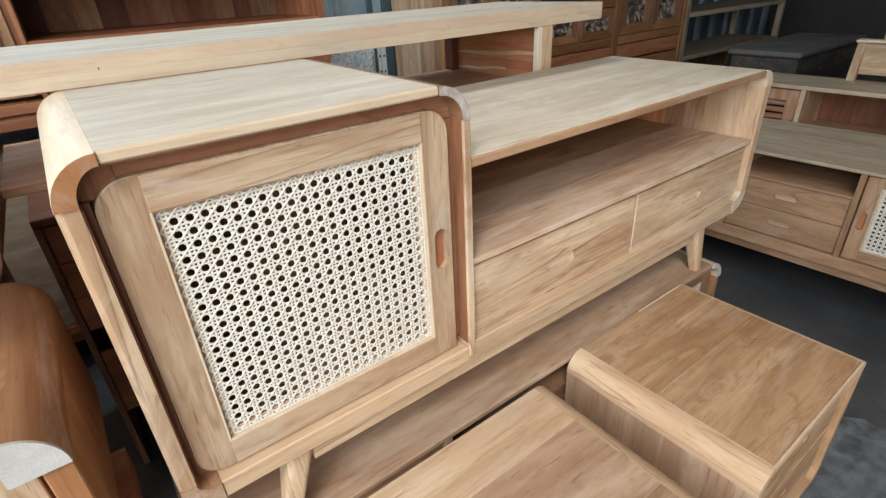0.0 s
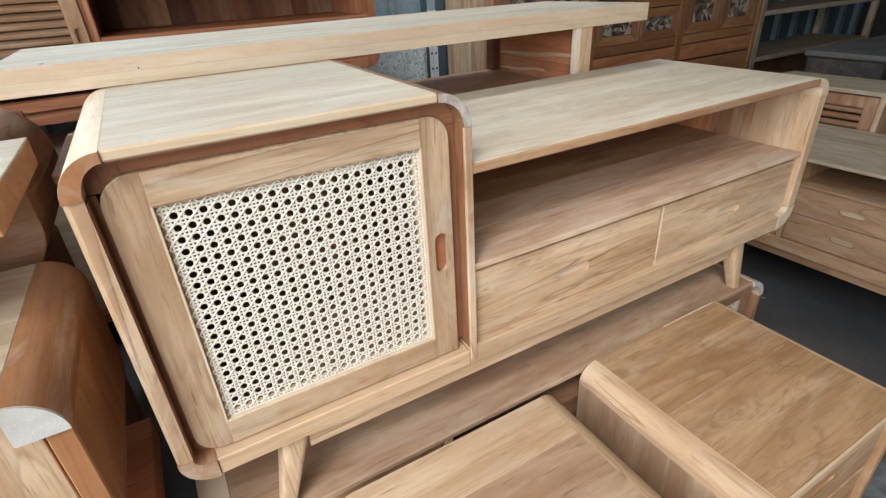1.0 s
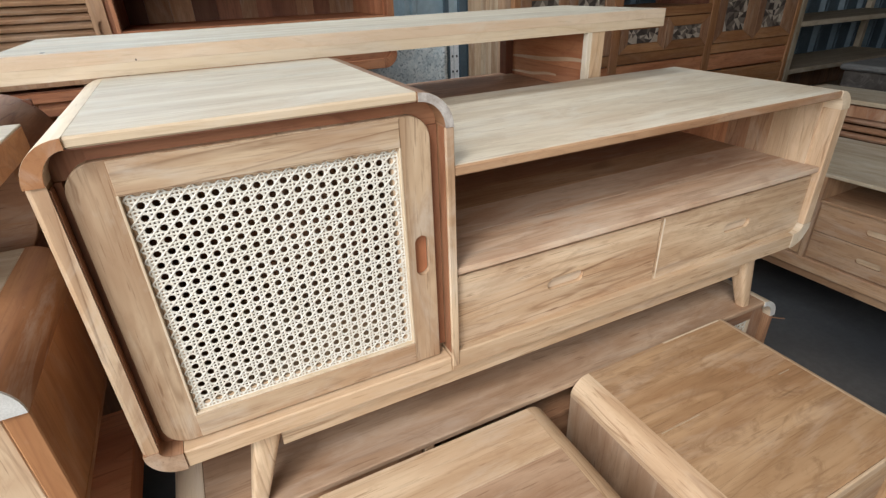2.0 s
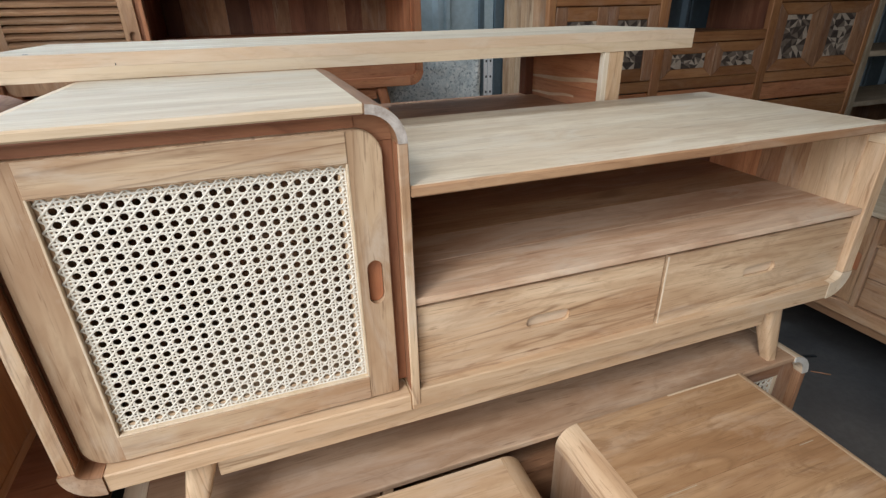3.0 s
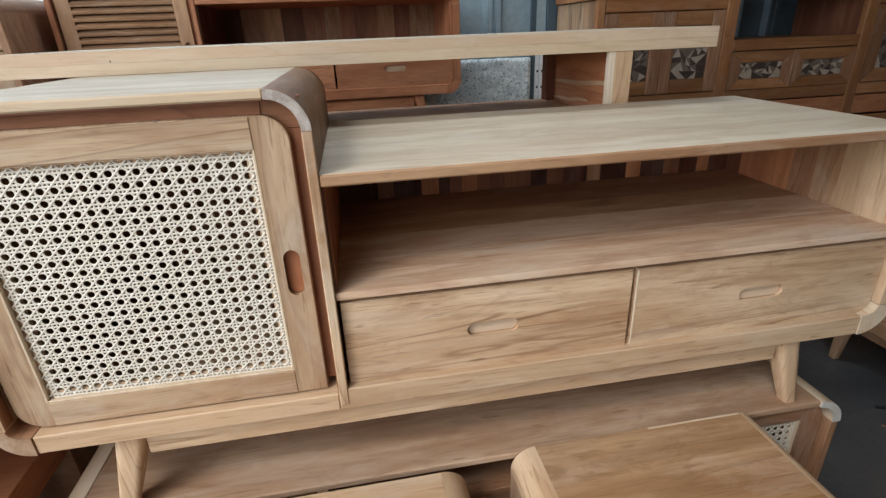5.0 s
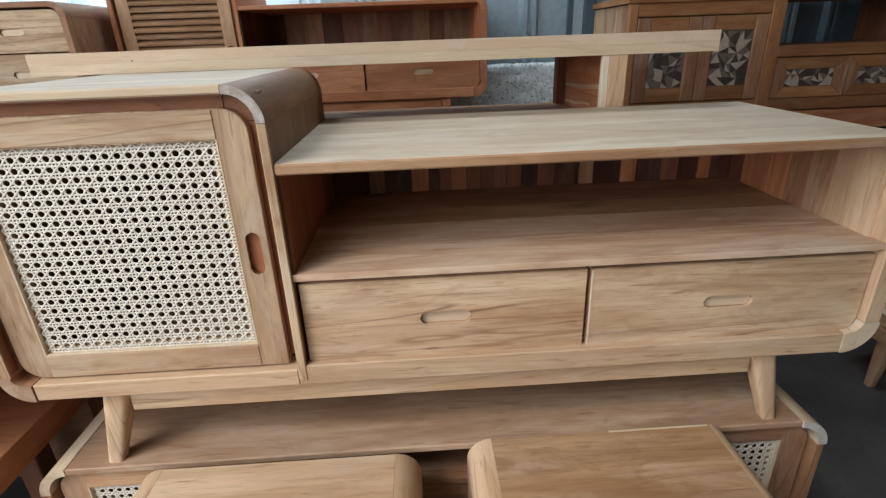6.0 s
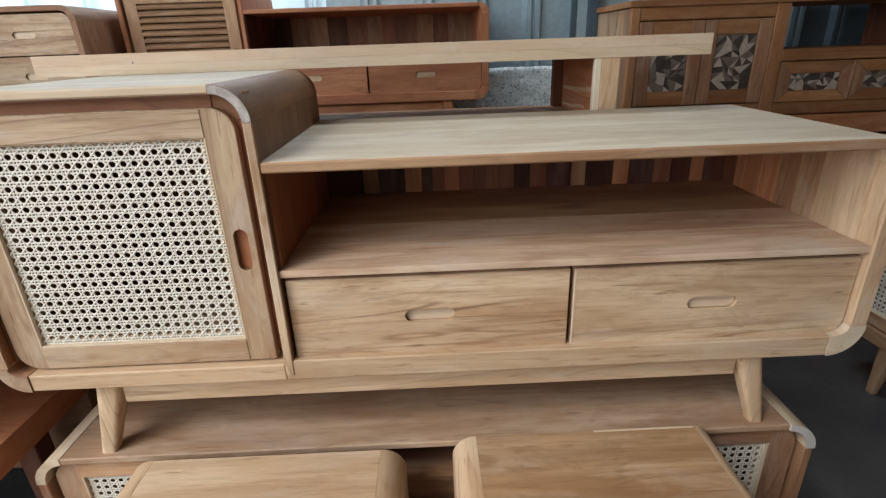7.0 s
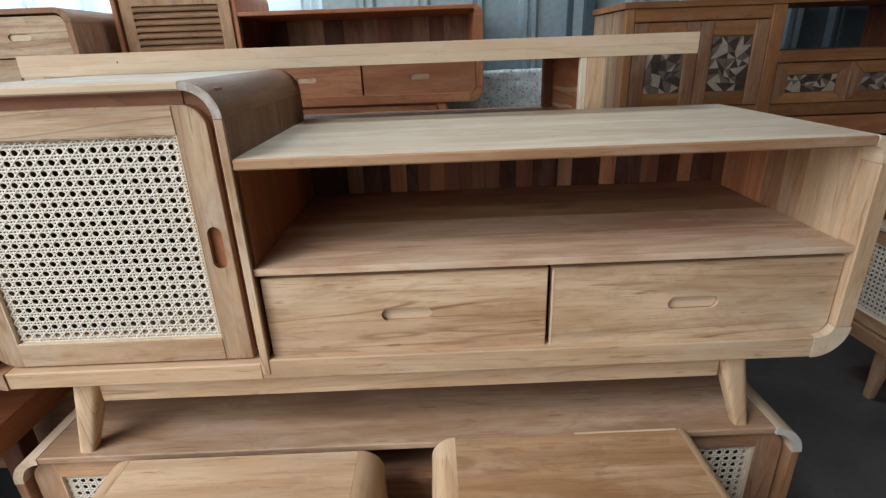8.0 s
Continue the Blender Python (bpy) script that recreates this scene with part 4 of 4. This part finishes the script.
def metal_jamb():
    root = thing("metal_door_jamb", (1.748, 2.532, 0.0))
    tagged(root, "dark blue metal door jamb with a white strip", "door frame")
    part("channel", box(0, 0.026, 0.0, 0.018, 0, 2.2, 0.002), DARKBLUE, root)
    part("strip", box(0.027, 0.076, -0.002, 0.004, 0, 1.06, 0.0008), plain("white_enamel", (0.85, 0.88, 0.90), (0.76, 0.81, 0.84), 4.0, 0.4), root, "white enamelled strip")
    part("groove", box(0.045, 0.0475, -0.0026, -0.0021, 0, 1.06, 0), SHEET, root)
    part("channel", box(0.077, 0.126, -0.012, 0.018, 0, 2.2, 0.002), DARKBLUE, root)
    part("upper_channel", box(0.027, 0.076, 0.003, 0.018, 1.061, 2.2, 0.002), SHEET, root)
    for k in range(6):
        for x in (0.034, 0.058):
            part("bolt", box(x, x + 0.009, -0.006, -0.002, 0.55 + 0.075 * k, 0.562 + 0.075 * k, 0.002), DARKMETAL, root)


metal_jamb()


def rough_dado():
    """A low rendered wall at the foot of the metal sheet: a lumpy face with an uneven upper edge."""
    bm = bmesh.new()
    nx, nz = 40, 60
    grid = []
    for j in range(nz + 1):
        row = []
        for i in range(nx + 1):
            x, z = 0.90 * i / nx, 0.998 * j / nz
            top = 0.003 * noise.noise(Vector((x * 9, 0, 3))) + 0.006 * noise.noise(Vector((x * 30, 1, 3)))
            d = 0.005 * noise.noise(Vector((x * 14, z * 14, 0))) + 0.004 * noise.noise(Vector((x * 40, z * 40, 5)))
            row.append(bm.verts.new((x, -d + (0.006 if j == nz else 0), z + top * j / nz)))
        grid.append(row)
    for a, b in zip(grid, grid[1:]):
        for i in range(nx):
            bm.faces.new((a[i], a[i + 1], b[i + 1], b[i])).smooth = True
    rim = [r[0] for r in grid] + grid[-1][1:] + [r[-1] for r in reversed(grid[:-1])] + grid[0][-2:0:-1]
    back = [bm.verts.new((v.co.x, 0.035, v.co.z)) for v in rim]
    for i in range(len(rim)):
        k = (i + 1) % len(rim)
        bm.faces.new((rim[i], rim[k], back[k], back[i]))
    bm.faces.new(back)
    ob = link("wall_dado", bm, RENDERING)
    ob.matrix_world = pose(0.845, 2.512, 0.0)
    tagged(ob, "rough pale blue-grey cement face below the metal sheet", "wall", kind="structure")


rough_dado()

# ---- on the east side ----
RC = pose(2.452, 1.479, 0.0, 0, 0, -88.2)


def beside(s, off, z):
    return RC @ Vector((s, off, z))


low_console(tuple(RC.translation), 1.42, 0.51, 0.553, 0.174, "tan", "brown teak console with cane doors and two drawers", -88.2, centre="drawers", doors=0.488, bottom=0.046, ends={"top_board": "dusty"}, inset=0.217, apron=0.039, splay=0.006)
media = beside(-0.01, 0.53, 0.0)


def louvred_console():
    root = thing("louvred_console", tuple(media), -88.2)
    tagged(root, "brown teak console with louvred doors and a dusty top", "console")
    W, D, H, h = 1.44, 0.27, 0.705, 0.12
    shell(root, 0, W, h, H, 0, D, 0.035, 0.022, 0.022, 0.018, 0.03, "tan", ends={"top_board": "dusty"})
    legs_and_apron(root, W, D, h, 0.14, "tan")
    louvre_door(root, 0.026, 0.51, h + 0.034, H - 0.024, 0.01, 0.045, (0,) * 4, "brown", 14)
    louvre_door(root, 0.94, W - 0.026, h + 0.034, H - 0.024, 0.01, 0.045, (0,) * 4, "brown", 14)
    for x in (0.513, 0.917):
        part("divider", box(x, x + 0.02, 0.002, D - 0.012, h + 0.03, H - 0.018, 0.001), wood("teak", "z"), root)
    part("shelf", box(0.533, 0.917, 0.004, D - 0.012, 0.50, 0.515, 0.001), wood("tan", "x"), root)
    part("drawer_front", box(0.536, 0.914, 0.01, 0.028, h + 0.034, 0.495, 0.001), wood("tan", "x"), root)
    planks(root, "back_plank", ("z", "x"), 0.03, W - 0.03, D - 0.011, D - 0.002, h + 0.03, H - 0.018, 14, "red", 31, 0.4)


louvred_console()


def small_bench():
    root = thing("small_bench", tuple(beside(0.60, 0.74, 0.705)), -88.2)
    tagged(root, "pale teak bench standing on a louvred console", "bench")
    W, D = 0.62, 0.05
    for x in (0.0, W - 0.035):
        part("leg", leg_mesh(x + 0.018, 0.025, 0, 0.16, 0.036, 0.034, -0.006 if x == 0 else 0.006, 0), wood("teak", "z"), root)
    part("rail", box(0.034, W - 0.034, 0.006, 0.026, 0.032, 0.158, 0.001), wood("teak", "x"), root)
    part("seat", box(-0.004, W + 0.004, -0.004, D, 0.16, 0.172, 0.003), wood("pale", "x"), root)
    for x in (0.085, W - 0.12):
        part("back_post", box(x, x + 0.04, 0.01, 0.04, 0.172, 0.55, 0.003), wood("teak", "z"), root)


small_bench()

# ---- on the west side ----


def plain_case(name, label, place, W, D, zb, zt, tone, ends, front=True, r=0.05):
    root = thing(name, place)
    tagged(root, label, "console", "stacked consoles")
    shell(root, 0, W, zb, zt, 0, D, r, 0.026, 0.026, 0.018, 0.034, tone, ends=ends)
    if front:
        k = 3
        for i in range(k):
            a, b = 0.03 + (W - 0.06) * i / k, 0.03 + (W - 0.06) * (i + 1) / k
            part("door", plate(round_loop(a + 0.002, b - 0.002, zb + 0.04, zt - 0.024, (0.03 if i == 0 else 0, 0.03 if i == k - 1 else 0, 0.03 if i == k - 1 else 0, 0.03 if i == 0 else 0)), 0.013, 0.032), wood("teak", "z"), root)
    part("back_panel", box(0.026, W - 0.026, D - 0.012, D - 0.002, zb + 0.03, zt - 0.018, 0), wood("red", "x"), root)
    return root


west = plain_case("side_console", "orange-brown teak console with a grey-filled rounded corner", (-1.11, 0.595, 0.485), 1.395, 0.35, 0.115, 0.375, "orange", {"top_board": "dusty", 2: "scuffed"})
part("end_grain", corner(1.345, 0.325, 0.0497, 0.0485, 0.0485, 0, -0.004, -0.0006), FILLER, west, "grey-white filler on the corner")
for x in (0.17, 1.225):
    for y in (0.05, 0.30):
        part("leg", leg_mesh(x, y, 0, 0.115, 0.046, 0.03, 0, 0), wood("brown", "z"), west)


def low_bench():
    root = thing("low_bench", (-1.12, 0.565, 0.0))
    tagged(root, "low reddish wooden bench with a dusty top, under a console", "bench")
    W, D, z0, z1 = 1.40, 0.41, 0.428, 0.485
    part("slab", box(0, W, 0, D, z0, z1 - 0.004, 0.001), wood("rust", "y"), root)
    part("slab_top", box(0, W, 0, D, z1 - 0.0039, z1, 0.001), wood("rust", "x"), root, "reddish face of the bench")
    for x in (0.08, W - 0.22):
        for y in (0.04, D - 0.09):
            part("leg", box(x, x + 0.05, y, y + 0.05, 0, z0, 0.002), wood("red", "z"), root)
    part("rail", box(0.13, W - 0.22, D / 2 - 0.02, D / 2 + 0.02, 0.12, 0.16, 0.002), wood("red", "x"), root)


low_bench()
rear = plain_case("side_console", "dark brown console with rounded upper edges behind the others", (-1.21, 0.99, 0.0), 1.40, 0.40, 0.12, 0.80, "dark_brown", {"top_board": "dusty", 2: "brown"}, False)
part("front_panel", plate(round_loop(0.0, 1.40, 0.12, 0.80, (0.05,) * 4), -0.004, -0.0006), wood("dark_brown", "x"), rear)
for x in (0.12, 1.27):
    for y in (0.06, 0.34):
        part("leg", leg_mesh(x, y, 0, 0.12, 0.046, 0.03, 0, 0), wood("red", "z"), rear)

# dusty top above a browner curve; the fall of light is painted in too
far = plain_case("side_console", "brown case with a broadly rounded end and a dusty top", (-1.15, 1.0, 0.80), 1.40, 0.36, 0.0, 0.235, "brown", {"top_board": "dusty", 1: "dark_brown"}, False, 0.098)
part("front_panel", plate(round_loop(0.0, 1.40, 0.0, 0.235, (0.098,) * 4, 10), -0.004, -0.0006), wood("brown", "x"), far)


def drawer_case():
    """A narrow case between the others, closed with plain boards and with a gap below them."""
    root = thing("drawer_case", (0.248, 1.45, 0.0))
    tagged(root, "narrow dark reddish-brown case with plain boards across its front", "cabinet")
    W, D, H = 0.18, 0.34, 0.775
    for x in (0, W - 0.014):
        part("side_board", box(x, x + 0.014, 0.0, D, 0, H - 0.02, 0.002), wood("brown", "z"), root)
    part("top_board", box(0, W, 0.0, D, H - 0.02, H, 0.002), wood("red", "x"), root)
    for z0, z1 in ((0.66, 0.752), (0.565, 0.657), (0.47, 0.562), (0.2, 0.40)):
        part("front_board", box(0.016, W - 0.016, 0.006, 0.02, z0, z1, 0.0015), wood("rust", "x"), root)
    part("back_panel", box(0.014, W - 0.014, D - 0.01, D, 0.05, H - 0.02, 0), wood("red", "x"), root)


drawer_case()


def plank_bench():
    root = thing("plank_bench", (-0.75, 0.70, 0.86))
    tagged(root, "small orange-brown bench lying on a console", "bench")
    part("seat", box(0, 1.03, 0, 0.295, 0.132, 0.1695, 0.001), wood("orange", "x"), root)
    part("seat_top", box(0, 1.03, 0, 0.295, 0.1696, 0.173, 0.001), wood("sanded", "x"), root, "pale upper face of the seat")
    for x in (0.05, 0.80):
        for y in (0.03, 0.2):
            part("leg", box(x, x + 0.05, y, y + 0.05, 0, 0.132, 0.002), wood("brown", "z"), root)


plank_bench()

# ---- small things on the floor ----


def film_sheet():
    bm = bmesh.new()
    n = 26
    rows = []
    for j in range(n + 1):
        row = []
        for i in range(n + 1):
            u, v = i / n, j / n
            x, y = 0.42 * u + 0.03 * noise.noise(Vector((v * 5, 1, 1))), 0.30 * v + 0.03 * noise.noise(Vector((u * 5, 4, 1)))
            z = 0.004 + 0.007 * abs(noise.noise(Vector((u * 5, v * 5, 2)))) + 0.008 * abs(noise.noise(Vector((u * 14, v * 14, 7))))
            row.append(bm.verts.new((x, y, z)))
        rows.append(row)
    for a, b in zip(rows, rows[1:]):
        for i in range(n):
            bm.faces.new((a[i], a[i + 1], b[i + 1], b[i])).smooth = True
    ob = link("plastic_film", bm, PAPER)
    ob.matrix_world = pose(1.58, 0.02, 0.0, 0, 0, 20)
    tagged(ob, "crumpled grey plastic film lying on the floor", "film")


film_sheet()


def chip(place, turn, w, d, material, label):
    bm = box(-w / 2, w / 2, -d / 2, d / 2, 0, 0.004, 0.0008)
    ob = link("wood_chip", bm, material)
    ob.matrix_world = pose(*place, 0, 0, turn)
    tagged(ob, label, "offcut", "offcuts on the floor")


chip((2.405, 1.01, 0.0), -20, 0.045, 0.012, DARKMETAL, "dark scrap lying on the concrete floor")
chip((2.35, 0.93, 0.0), -40, 0.06, 0.003, wood("brown", "x"), "pale splinter lying on the concrete floor")
